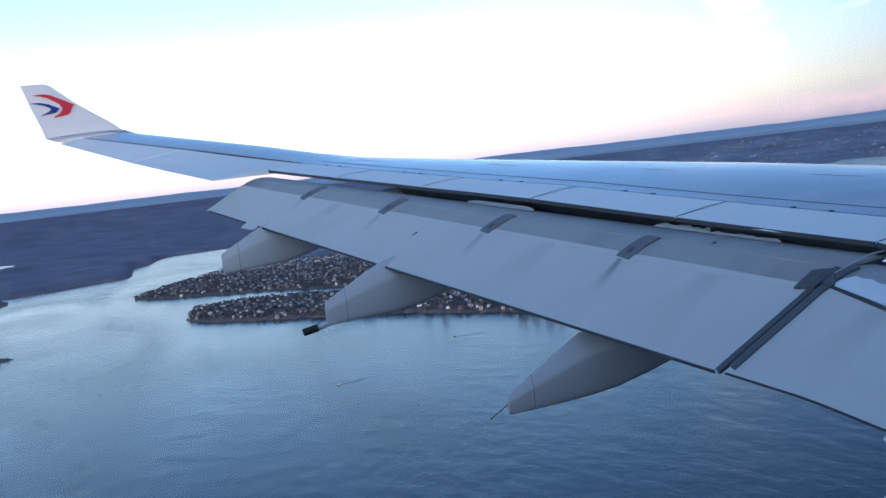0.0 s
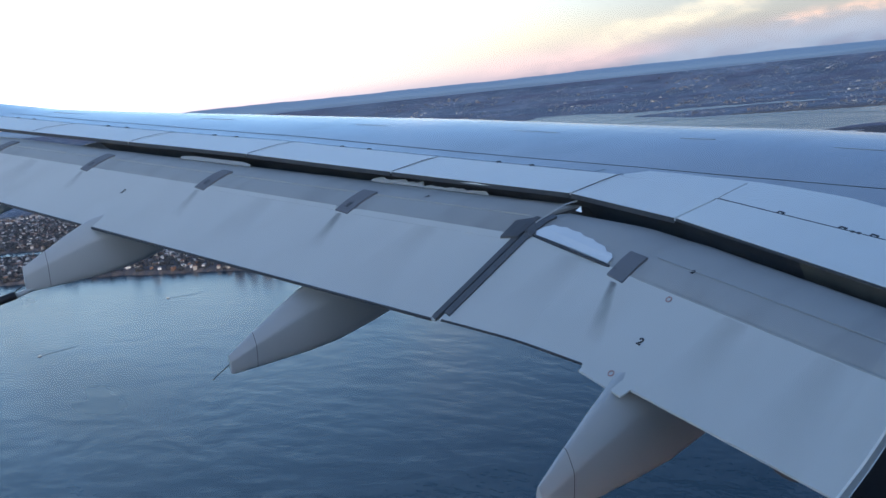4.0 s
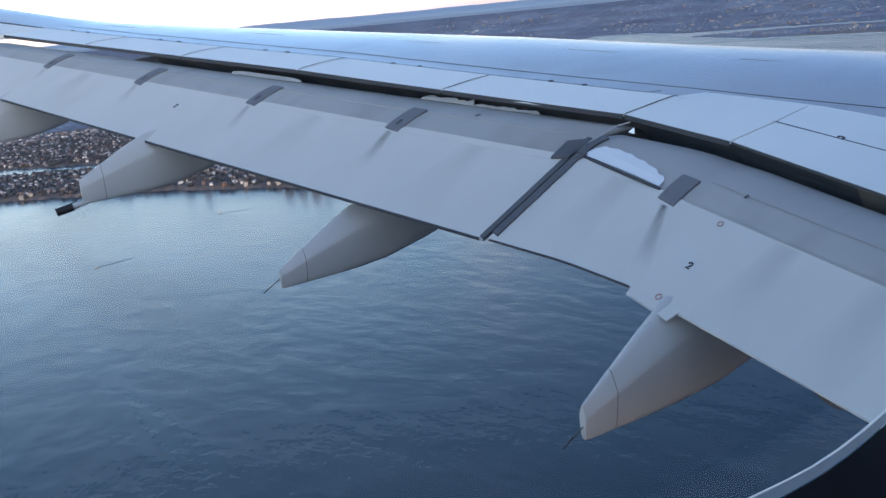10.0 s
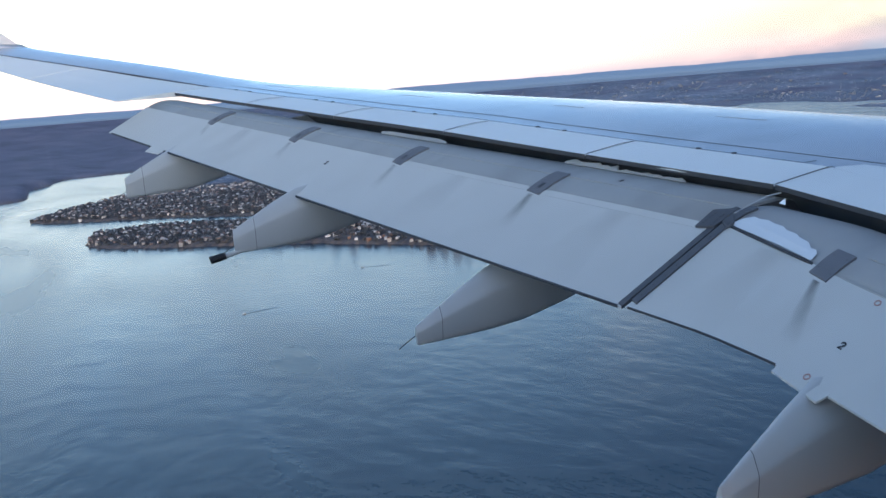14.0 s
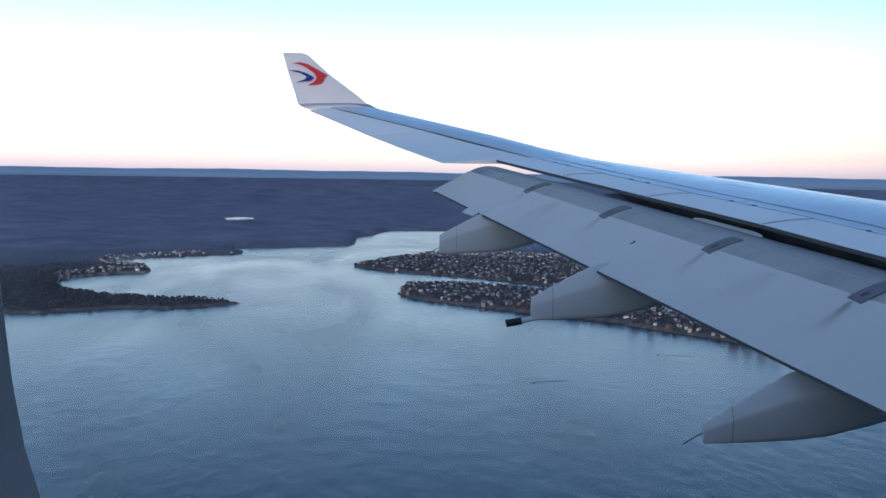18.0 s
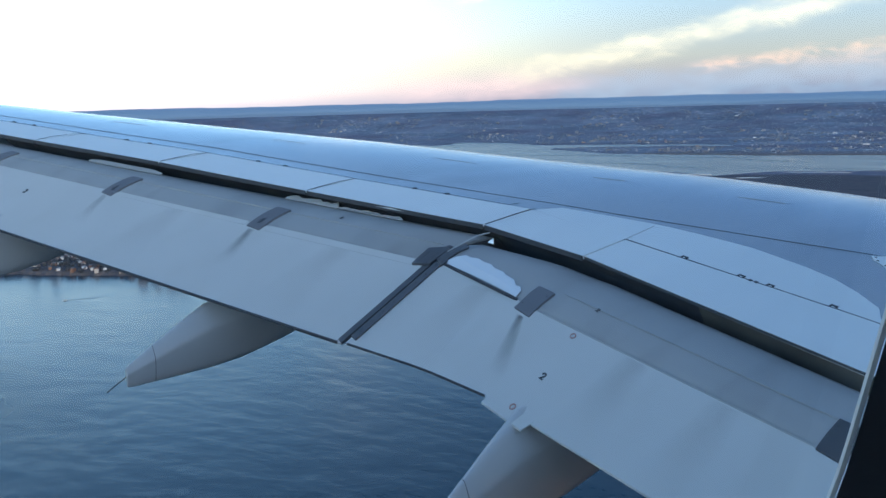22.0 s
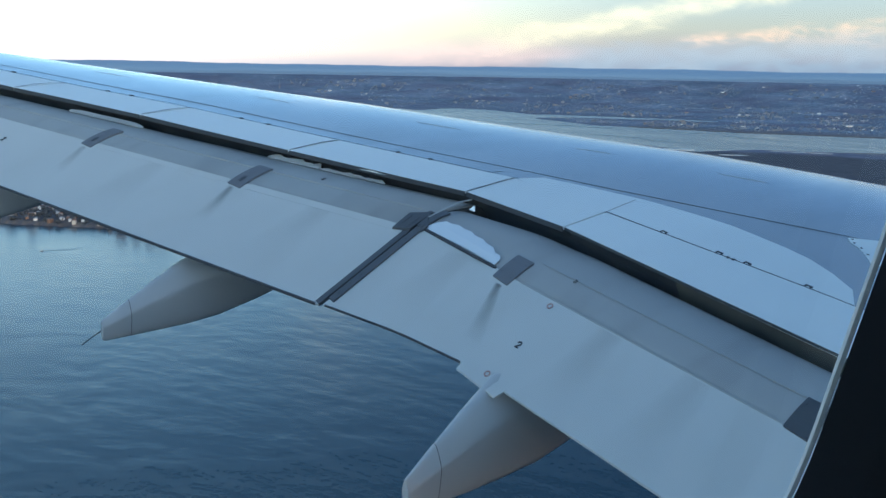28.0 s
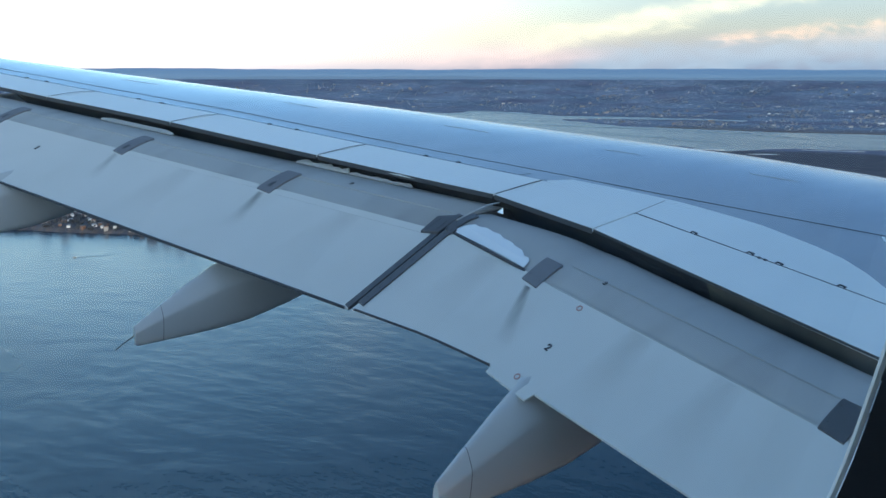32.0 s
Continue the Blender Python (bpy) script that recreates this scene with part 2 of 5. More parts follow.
M_FAIRING = material("fairing_paint", (0.50, 0.52, 0.525), 0.30, 0.0, grain=0.15, grain_scale=1.6, stain=0.45, stain_scale=1.1, stain_rgb=(0.30, 0.295, 0.28), stretch=(0.3, 1, 1))
M_WHITE = material("white_paint", (0.80, 0.76, 0.73), 0.35, 0.0, grain=0.08, grain_scale=2.0)
M_RED = material("red_paint", (0.62, 0.03, 0.04), 0.4)
M_BLUE = material("navy_paint", (0.02, 0.04, 0.22), 0.4)
# near-black base carries the shade of the hollow
M_DARK = material("cove_shade", (0.045, 0.05, 0.058), 0.6, 0.0, grain=0.5, grain_scale=6, stain=0.6, stain_scale=3, stain_rgb=(0.12, 0.115, 0.10))
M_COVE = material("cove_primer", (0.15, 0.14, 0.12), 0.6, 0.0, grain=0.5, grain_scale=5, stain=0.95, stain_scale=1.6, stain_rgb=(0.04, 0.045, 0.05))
M_STAY = material("track_bracket_dark", (0.07, 0.075, 0.085), 0.5, 0.3, grain=0.4, grain_scale=9)
M_SEAM = material("seam_sealant", (0.05, 0.055, 0.065), 0.7)
M_BRACKET = material("bracket_metal", (0.17, 0.172, 0.185), 0.5, 0.1, grain=0.4, grain_scale=9)
M_SEAL = material("edge_seal_rubber", (0.10, 0.105, 0.115), 0.5, 0.1, grain=0.4, grain_scale=9)
M_BLACK = material("black_rubber", (0.012, 0.012, 0.014), 0.6)
M_SHINE = material("bare_metal_slot_gleam", (0.88, 0.88, 0.86), 0.30, 0.5, grain=0.1, grain_scale=4)
M_MARK = material("marking_ink", (0.03, 0.03, 0.035), 0.6)
M_RING = material("marking_red", (0.42, 0.24, 0.21), 0.6)
M_STREAK = material("oil_streak", (0.40, 0.40, 0.38), 0.5)
M_TRIM = material("window_trim", (0.80, 0.80, 0.78), 0.7, grain=0.1, grain_scale=20, spec=0.2)
M_PANEL = material("cabin_plastic", (0.12, 0.125, 0.14), 0.6, grain=0.1, grain_scale=20)
M_BODY = material("fuselage_paint", (0.72, 0.72, 0.71), 0.4, grain=0.1, grain_scale=2)
M_ENGINE = material("nozzle_metal", (0.10, 0.10, 0.11), 0.4, 0.7, grain=0.3, grain_scale=5)

# ---- helpers of this scene ----


def part(name, bm, mat, parent=None, label="", smooth=False, m=None):
    me = bpy.data.meshes.new(name)
    bmesh.ops.recalc_face_normals(bm, faces=bm.faces)
    bm.to_mesh(me)
    bm.free()
    me.materials.append(mat)
    if smooth:
        for p in me.polygons:
            p.use_smooth = len(p.vertices) <= 4
    ob = new(name, me)
    if parent is not None:
        ob.parent = parent
    elif m is not None:
        ob.matrix_world = m
    if label:
        ob["label"] = label
    return ob


AIR = pose(0, 0, ALT)


def thing(name, label, category, group="", kind=""):
    ob = new(name)
    ob.matrix_world = AIR
    ob.empty_display_size = 0.2
    return tagged(ob, label, category, group, kind)


def loft(rings, closed=True, caps=True):
    """A skin over rings of equally many points."""
    bm = bmesh.new()
    rows = [[bm.verts.new(p) for p in ring] for ring in rings]
    n = len(rings[0])
    for a, b in zip(rows, rows[1:]):
        for i in range(n if closed else n - 1):
            j = (i + 1) % n
            bm.faces.new((a[i], a[j], b[j], b[i]))
    if caps and closed:
        bm.faces.new(rows[0])
        bm.faces.new(list(reversed(rows[-1])))
    return bm


def slab(corners, thick, bevel=0.0, down=(0, 0, -1)):
    """A plate over a polygon of corners, thick downwards."""
    bm = bmesh.new()
    d = Vector(down) * thick
    top = [bm.verts.new(p) for p in corners]
    low = [bm.verts.new(Vector(p) + d) for p in corners]
    bm.faces.new(top)
    bm.faces.new(list(reversed(low)))
    n = len(corners)
    for i in range(n):
        j = (i + 1) % n
        bm.faces.new((top[i], low[i], low[j], top[j]))
    if bevel:
        bmesh.ops.bevel(bm, geom=list(bm.edges), offset=bevel, segments=1, affect="EDGES")
    return bm


def tube(points, radius, sides=6):
    """A thin tube along points."""
    rings = []
    for i, p in enumerate(points):
        a, b = Vector(points[max(i - 1, 0)]), Vector(points[min(i + 1, len(points) - 1)])
        q = (b - a).to_track_quat("Z", "Y")
        rings.append([Vector(p) + q @ Vector((radius * math.cos(k * math.tau / sides), radius * math.sin(k * math.tau / sides), 0)) for k in range(sides)])
    return loft(rings)


def lerp(a, b, k):
    return a + (b - a) * k


def span(table, y):
    """Linear look-up in rows of (y, value)."""
    if y <= table[0][0]:
        return table[0][1]
    for (a, u), (b, v) in zip(table, table[1:]):
        if y <= b:
            return lerp(u, v, (y - a) / (b - a))
    return table[-1][1]


# ---- the wing: shape in plan and height ----
X_REAR = [(2.4, 7.20), (8.87, 7.06), (10.22, 6.83), (21.45, 2.03)]       # trailing edge of the spoilers
X_HINGE = [(2.4, 8.25), (6.57, 7.95), (8.88, 7.72), (10.15, 7.61), (21.45, 2.75), (28.0, -1.85)]
X_LEAD = [(2.4, 17.6), (10.2, 12.3), (28.5, -0.86)]


def base_z(x, y):
    """Height of the flat rear part of the upper skin."""
    f = max(y - 10.0, 0.0)
    return -float(np.interp(y, (15, 18, 20, 21.45, 22.5, 24, 26, 28), (0, 0.09, 0.17, 0.24, 0.2, 0.1, 0.03, 0))) - 1.323 + 0.2118 * (y - 10) + 0.1593 * (x - 7) + 0.0009 * f * f + 0.000065 * f * f * f


PROFILE = [(0.0, 0.0), (0.1, 0.0152), (0.2, 0.0285), (0.32, 0.0415), (0.45, 0.0515), (0.58, 0.0560), (0.70, 0.0540), (0.80, 0.0470), (0.88, 0.0365), (0.94, 0.0240), (0.975, 0.0125), (1.0, -0.006)]


def smooth_curve(points, n=200):
    """The profile as a fine, rounded curve."""
    us, zs = np.array(points).T
    fine = np.linspace(0, 1, n)
    out = []
    for u in fine:
        i = int(np.clip(np.searchsorted(us, u) - 1, 0, len(us) - 2))
        h = us[i + 1] - us[i]
        t = (u - us[i]) / h
        g0 = (zs[i + 1] - zs[max(i - 1, 0)]) / (us[i + 1] - us[max(i - 1, 0)])
        k = min(i + 2, len(us) - 1)
        g1 = (zs[k] - zs[i]) / (us[k] - us[i])
        out.append((2 * t**3 - 3 * t**2 + 1) * zs[i] + (t**3 - 2 * t**2 + t) * h * g0 + (3 * t**2 - 2 * t**3) * zs[i + 1] + (t**3 - t**2) * h * g1)
    return fine, np.array(out)


FINE_U, FINE_Z = smooth_curve(PROFILE)


def upper_z(x, y):
    rear, lead = span(X_REAR, y) if y <= 21.45 else span([(21.45, 2.03), (28.5, -2.4)], y), span(X_LEAD, y)
    c = lead - rear
    u = min(max((x - rear) / c, -0.2), 1.0)
    z0 = base_z(rear, y)
    if u < 0.1:
        return z0 + 0.1593 * (x - rear)
    crown = span([(7, 1.05), (9, 0.92), (12, 0.76), (16, 0.62), (19, 0.56), (24, 0.7)], y)
    return z0 + 0.0007 * c + float(np.interp(u, FINE_U, FINE_Z)) * c * (crown if u > 0.2 else lerp(1.0, crown, (u - 0.1) * 10))


def on_skin(x, y, lift=0.0):
    return (x, y, upper_z(x, y) + lift)


wing = thing("airliner_wing", "pale grey swept airliner wing with flaps lowered and upturned winglet", "wing")

ST = [2.4, 4.5, 6.57, 7.8, 8.88, 9.5, 10.18, 11.3, 12.43, 13.5, 14.68, 15.8, 16.93, 18.0, 19.18, 20.3, 21.45, 22.6, 24.0, 25.4, 26.8, 28.0]
rings = []
for y in ST:
    h, lead, rear = span(X_HINGE, y), span(X_LEAD, y), span(X_REAR, y)
    top = [h, *[lerp(h, lead, k) for k in (0.06, 0.12, 0.18, 0.25, 0.32, 0.4, 0.48, 0.55, 0.62, 0.68, 0.73, 0.78, 0.82, 0.86, 0.89, 0.92, 0.94, 0.96, 0.975, 0.985, 0.993, 1.0)]]
    up = [Vector(on_skin(x, y)) for x in top]
    c = lead - h
    low = [Vector((lerp(lead, h, k), y, upper_z(lead, y) - c * d)) for k, d in ((0.02, 0.016), (0.08, 0.033), (0.25, 0.052), (0.5, 0.060), (0.8, 0.045))]
    low.append(Vector((h, y, up[0].z - 0.05 * c - 0.05)))
    rings.append(up + low)
part("wing_skin", loft(rings, closed=False), M_SKIN, wing, "smooth grey metal upper wing skin", smooth=True)

# spoilers, hinged along their front edge
Y_SP = [10.18, 12.43, 14.68, 16.93, 19.18, 21.43]
for a, b in zip(Y_SP, Y_SP[1:]):
    a2, b2 = a + 0.012, b - 0.012
    c = [on_skin(span(X_REAR, a2), a2, 0.006), on_skin(span(X_HINGE, a2) - 0.012, a2, 0.006), on_skin(span(X_HINGE, b2) - 0.012, b2, 0.006), on_skin(span(X_REAR, b2), b2, 0.006)]
    part("spoiler", slab(c, 0.035, 0.004), M_SPOILER, wing, "pale grey spoiler panel")
c = [on_skin(7.075, 8.86, 0.006), on_skin(7.71, 8.86, 0.006), on_skin(7.95, 6.57, 0.006), on_skin(8.14, 4.4, 0.006), on_skin(7.15, 4.4, 0.006)]
part("spoiler", slab(c, 0.035, 0.004), M_SPOILER, wing, "pale grey spoiler panel")
c = [on_skin(6.845, 10.165, 0.004), on_skin(7.59, 10.165, 0.004), on_skin(7.71, 8.885, 0.004), on_skin(7.065, 8.885, 0.004)]
part("fixed_panel", slab(c, 0.04, 0.001), M_SPOILER, wing)
c = [on_skin(7.14, 4.38, 0.006), on_skin(8.14, 4.38, 0.006), on_skin(8.25, 2.6, 0.006), on_skin(7.2, 2.6, 0.006)]
part("fixed_panel", slab(c, 0.04, 0.004), M_SPOILER, wing)

# dark strips added over the spoilers' rear edges, standing for the shade there
for a, b in [(a + 0.012, b - 0.012) for a, b in zip(Y_SP, Y_SP[1:])] + [(4.4, 8.86), (8.885, 10.165)]:
    rows = []
    for y in (a, lerp(a, b, 0.5), b):
        x, z = span(X_REAR, y) - 0.004, upper_z(span(X_REAR, y), y)
        d = 0.022 if b < 8.87 else 0.05
        rows.append([Vector((x + 0.012, y, z + 0.0035)), Vector((x, y, z + 0.003)), Vector((x + 0.002, y, z - d)), Vector((x + 0.014, y, z - d))])
    part("edge_seal", loft(rows), M_SEAM, wing, "dark strip added to shade the spoiler edge")

# hollow between the spoilers and the flap, its shade put into a near-black colour, open in three slots


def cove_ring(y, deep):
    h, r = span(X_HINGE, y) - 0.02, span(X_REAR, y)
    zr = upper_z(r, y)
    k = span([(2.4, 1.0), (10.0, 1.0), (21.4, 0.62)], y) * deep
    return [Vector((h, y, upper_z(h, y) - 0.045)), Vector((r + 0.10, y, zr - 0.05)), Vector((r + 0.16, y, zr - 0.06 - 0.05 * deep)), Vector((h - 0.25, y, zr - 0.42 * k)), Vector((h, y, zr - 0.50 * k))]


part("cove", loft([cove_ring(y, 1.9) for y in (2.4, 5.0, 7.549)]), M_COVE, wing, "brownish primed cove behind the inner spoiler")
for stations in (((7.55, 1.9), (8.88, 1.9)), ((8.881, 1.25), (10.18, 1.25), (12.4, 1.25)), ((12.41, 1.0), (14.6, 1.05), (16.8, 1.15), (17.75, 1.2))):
    part("cove", loft([cove_ring(y, deep) for y, deep in stations]), M_DARK, wing, "dark cove behind the spoilers, shade in its colour")

# ---- flaps, lowered ----


def rise_at(k, f, c):
    """Height of the flap's upper skin k metres ahead of its trailing edge: flat behind f, then rounding over to c."""
    if k <= f:
        return 0.555 * k
    return 0.555 * k - 0.335 / (c - f) * (k - f) ** 2


def flap(name, label, y0, y1, te, chords, fore, nose, n=9, skin=M_FLAP_FORE, trim=((0, 0.0), (30, 0.0))):
    """te: (y -> point of the rear datum line); chords, fore and trim (of the rear edge): rows of (y, metres forwards)."""
    aft_r, fore_r, ny = [], [], [lerp(y0, y1, i / (n - 1)) for i in range(n)]
    for y in ny:
        p, c, f, e = Vector(te(y)), span(chords, y), span(fore, y), span(trim, y)

        def at(k, h):
            return p + Vector((k, 0, rise_at(min(k, c), f, c) + h))
        aft_r.append([at(e, 0), at(f * 0.35, 0), at(f * 0.7, 0), at(f, 0), at(f, -0.03), at(f * 0.9, -0.16), at(f * 0.4, -0.09), at(e, -0.018)])
        fore_r.append([at(f + 0.004, -0.012), *[at(lerp(f, c, j / 12), -0.009) for j in range(1, 12)], at(c, -0.010), at(c + nose * 0.25, -0.018), at(c + nose * 0.55, -0.05), at(c + nose * 0.8, -0.14), at(c + nose * 0.5, -0.23), at(c * 0.8, -0.25), at(f + 0.004, -0.18)])
    ob = thing(name, label, "wing flap")
    part("aft_skin", loft(aft_r), M_FLAP, ob, "pale painted rear skin of the flap")
    part("forward_skin", loft(fore_r), skin, ob, "dull grey forward skin of the flap", smooth=True)
    return ob


TE_A, TE_B = Vector((4.89, 10.12, -2.32)), Vector((0.73, 21.4, -0.36))
CH_O, FO_O = [(10.1, 2.06), (21.4, 1.25)], [(10.1, 1.20), (14.6, 1.02), (21.4, 0.74)]
te_out = lambda y: TE_A.lerp(TE_B, (y - TE_A.y) / (TE_B.y - TE_A.y)) + Vector((0, 0, 0.0))
flap_out = flap("outboard_flap", "long pale grey outer wing flap, lowered, with dark grey track brackets", 10.16, 21.38, te_out, CH_O, FO_O, 0.30, 11)
CH_I, FO_I = [(2.7, 1.80), (8.5, 1.86), (9.3, 1.79), (10.1, 1.66)], [(2.7, 1.02), (8.7, 1.02), (10.05, 1.14)]
te_in = lambda y: Vector((5.11 - 0.10 * max(y - 9.14, 0) / 0.9 * 2 + 0.02 * (9 - y) * 0.5, y, -2.40 + 0.2 * (y - 9.14)))
TRIM_I = [(2.7, 0.09), (8.35, 0.09), (9.14, -0.005), (10.05, -0.085)]
flap_in = flap("inboard_flap", "broad pale grey inner wing flap, lowered, stained along its hinge line", 2.75, 10.0, te_in, CH_I, FO_I, 0.30, 59, M_FLAP_WORN, TRIM_I)


def flap_at(te, chords, y, k, h=0.0):
    p, c, f = Vector(te(y)), span(chords, y), span(FO_O if te is te_out else FO_I, y)
    return p + Vector((k, 0, rise_at(min(k, c), f, c) + h))


# end plates at the joint between the flaps
for te, ch, y, own in ((te_out, CH_O, 10.15, flap_out), (te_in, CH_I, 10.01, flap_in)):
    s = 1 if own is flap_out else -1
    pts = [flap_at(te, ch, y, k * 0.15, 0.012) for k in range(11)]
    bm = loft([[p, p + Vector((0, s * 0.085, 0.018 * s)), p + Vector((0, s * 0.085, 0.018 * s - 0.02)), p + Vector((0, 0, -0.03 - 0.02 * min(i, 4)))] for i, p in enumerate(pts)])
    part("end_seal", bm, M_SEAL, own, "dark grey edge seal")
    w, k0, k1 = (0.17, 1.10, 1.48) if s > 0 else (0.10, 1.06, 1.26)
    q = [flap_at(te, ch, y + s * d, k, 0.034) for d, k in ((0.0, k0 + 0.05), (w, k0), (w + 0.02, k1 - 0.12), (0.0, k1))]
    plate = part("corner_plate", slab(q, 0.03, 0.005), M_SEAL, own, "dark riveted corner plate")
    for i in range(5):
        for d in (0.25, 0.75):
            p = flap_at(te, ch, y + s * w * d, lerp(k0 + 0.06, k1 - 0.16, i / 4), 0.037)
            part("rivet", slab([p + Vector((0.009 * math.cos(a), 0.009 * math.sin(a), 0.005 * math.cos(a))) for a in np.linspace(0, math.tau, 7)[:-1]], 0.006), M_SEAM, plate)
    for i in range(8):
        p = flap_at(te, ch, y + s * 0.045, 0.08 + i * 0.14, 0.024)
        part("rivet", slab([p + Vector((0.008 * math.cos(a), 0.008 * math.sin(a), 0.005 * math.cos(a))) for a in np.linspace(0, math.tau, 7)[:-1]], 0.006), M_SEAM, own)



def strap(te, ch, y, k0, k1, w, h=0.014):
    """A flat bracket laid along the curved skin of a flap."""
    rows = []
    for i in range(7):
        k = lerp(k0, k1, i / 6)
        a, b = flap_at(te, ch, y - w, k + 0.012 * (i == 0), h), flap_at(te, ch, y + w, k + 0.03 * (i == 0), h)
        rows.append([a, b, b - Vector((0, 0, 0.03)), a - Vector((0, 0, 0.03))])
    return loft(rows)


# dark closing plate over the outer flap's inner end
part("end_plate", slab([flap_at(te_out, CH_O, 10.145, k, h) for k, h in ((1.50, 0.0), (2.10, -0.012), (2.34, -0.13), (2.26, -0.26), (1.5, -0.27))], 0.008, 0.0, (0, 1, 0)), M_DARK, flap_out, "dark flap end plate")

# brackets over the flap tracks
for y in (12.36, 14.63, 16.90, 19.13):
    f, w = span(FO_O, y), 0.095 * span([(10, 1.1), (21, 0.8)], y)
    part("track_bracket", strap(te_out, CH_O, y, f - 0.10, f + 0.36, w), M_BRACKET, flap_out, "dark grey track bracket")
    c = [flap_at(te_out, CH_O, y + s * w * 0.25, f + d, 0.02) for s, d in ((-1, 0.0), (1, 0.0), (1, 0.09), (-1, 0.09))]
    part("bracket_bolt", slab(c, 0.04, 0.006), M_STAY, flap_out)
for y, k, mat in ((8.74, 1.0, M_BRACKET), (5.64, 1.06, M_STAY)):
    bracket = part("track_bracket", strap(te_in, CH_I, y, k - 0.09, k + 0.28, 0.108), mat, flap_in, "dark grey track bracket")
    for s, d in ((-0.5, 0.0), (0.5, 0.02), (-0.5, 0.2), (0.5, 0.2)):
        p = flap_at(te_in, CH_I, y + s * 0.15, k + d, 0.019)
        part("rivet", slab([p + Vector((0.006 * math.cos(a), 0.006 * math.sin(a), 0.003 * math.cos(a))) for a in np.linspace(0, math.tau, 7)[:-1]], 0.006), M_SEAM, bracket)
# thin stay between the flap joint and the spoilers
part("joint_stay", tube([flap_at(te_out, CH_O, 10.10, 1.35, 0.05), flap_at(te_out, CH_O, 10.08, 1.75, 0.07), Vector((6.86, 10.10, upper_z(6.86, 10.1) - 0.07))], 0.009, 8), M_FAIRING, flap_out, "thin pale metal stay")

# ailerons, between the flap and the tip
for a, b in ((21.47, 24.55), (24.58, 27.95)):
    rows_a = []
    for y in (a, lerp(a, b, 0.5), b):
        h = span(X_HINGE, y) - 0.012
        t = 0.92 - 0.515 * (y - 21.5)
        z1 = base_z(t, y) - span([(21.5, -0.09), (23, -0.05), (24, 0.0), (28, 0.0)], y)
        z0 = upper_z(h, y)
        rows_a.append([Vector((h, y, z0)), Vector((lerp(h, t, 0.5), y, lerp(z0, z1, 0.5) + 0.012)), Vector((t, y, z1)), Vector((t, y, z1 - 0.012)), Vector((lerp(h, t, 0.4), y, lerp(z0, z1, 0.4) - 0.09)), Vector((h, y, z0 - 0.14))])
    part("aileron", loft(rows_a), M_SPOILER, wing, "pale grey aileron")
part("aileron_gap", loft([[Vector(on_skin(span(X_HINGE, y) + d, y, e)) for d, e in ((-0.03, 0.005), (0.015, 0.005), (0.015, -0.02), (-0.03, -0.02))] for y in (21.47, 24, 26, 27.95)]), M_SEAM, wing)

# tip fairing and winglet
tip = [
    (28.0, -0.50, -2.42, 1.70, 0.14), (28.25, -0.62, -2.58, 1.76, 0.13), (28.48, -0.80, -2.76, 1.86, 0.11)]
rings = [[Vector((a, y, z + 0.02)), Vector((lerp(a, b, 0.3), y, z + w * 0.5)), Vector((lerp(a, b, 0.7), y, z + w * 0.3)), Vector((b, y, z - 0.02)), Vector((lerp(a, b, 0.7), y, z - w * 0.4)), Vector((lerp(a, b, 0.3), y, z - w * 0.6))] for y, a, b, z, w in tip]
part("tip_fairing", loft(rings), M_WHITE, wing, "pale wing tip fairing", smooth=True)
winglet = part("winglet", loft([[Vector((a, y - w, z)), Vector((lerp(a, b, 0.3), y - w * 1.6, z)), Vector((lerp(a, b, 0.7), y - w * 1.2, z)), Vector((b, y, z)), Vector((lerp(a, b, 0.7), y + w, z)), Vector((lerp(a, b, 0.3), y + w, z))] for y, a, b, z, w in ((28.50, -0.80, -2.77, 1.84, 0.06), (28.72, -1.12, -2.86, 2.12, 0.055), (29.30, -1.95, -3.12, 2.75, 0.04), (29.84, -2.62, -3.34, 3.36, 0.02), (29.88, -2.78, -3.37, 3.42, 0.012))]), M_WHITE, wing, "white winglet with a red and blue swallow emblem", smooth=False)


def winglet_pt(u, v):
    """A point just inside the winglet's inner face: u from its rear to its front edge, v from base to top."""
    y, z = lerp(28.50, 29.86, v), lerp(1.84, 3.40, v)
    a, b = lerp(-0.80, -2.70, v), lerp(-2.77, -3.36, v)
    return Vector((lerp(b, a, u - 0.06), y - 0.13 + 0.05 * v, z))


def emblem(name, outline, mat):
    bm = bmesh.new()
    vs = [bm.verts.new(winglet_pt(u, v)) for u, v in outline]
    bm.faces.new(vs)
    r = bmesh.ops.extrude_face_region(bm, geom=list(bm.faces))
    for v in r["geom"]:
        if isinstance(v, bmesh.types.BMVert):
            v.co.y += 0.03
    part(name, bm, mat, winglet)


emblem("emblem_red", [(0.28, 0.80), (0.52, 0.815), (0.72, 0.79), (0.86, 0.68), (0.955, 0.565), (0.83, 0.52), (0.74, 0.45), (0.62, 0.39), (0.35, 0.36), (0.52, 0.43), (0.65, 0.51), (0.69, 0.61), (0.60, 0.72), (0.45, 0.78)], M_RED)
emblem("emblem_blue", [(0.09, 0.65), (0.30, 0.655), (0.48, 0.61), (0.60, 0.52), (0.46, 0.45), (0.17, 0.42), (0.36, 0.475), (0.45, 0.53), (0.36, 0.60), (0.22, 0.635)], M_BLUE)

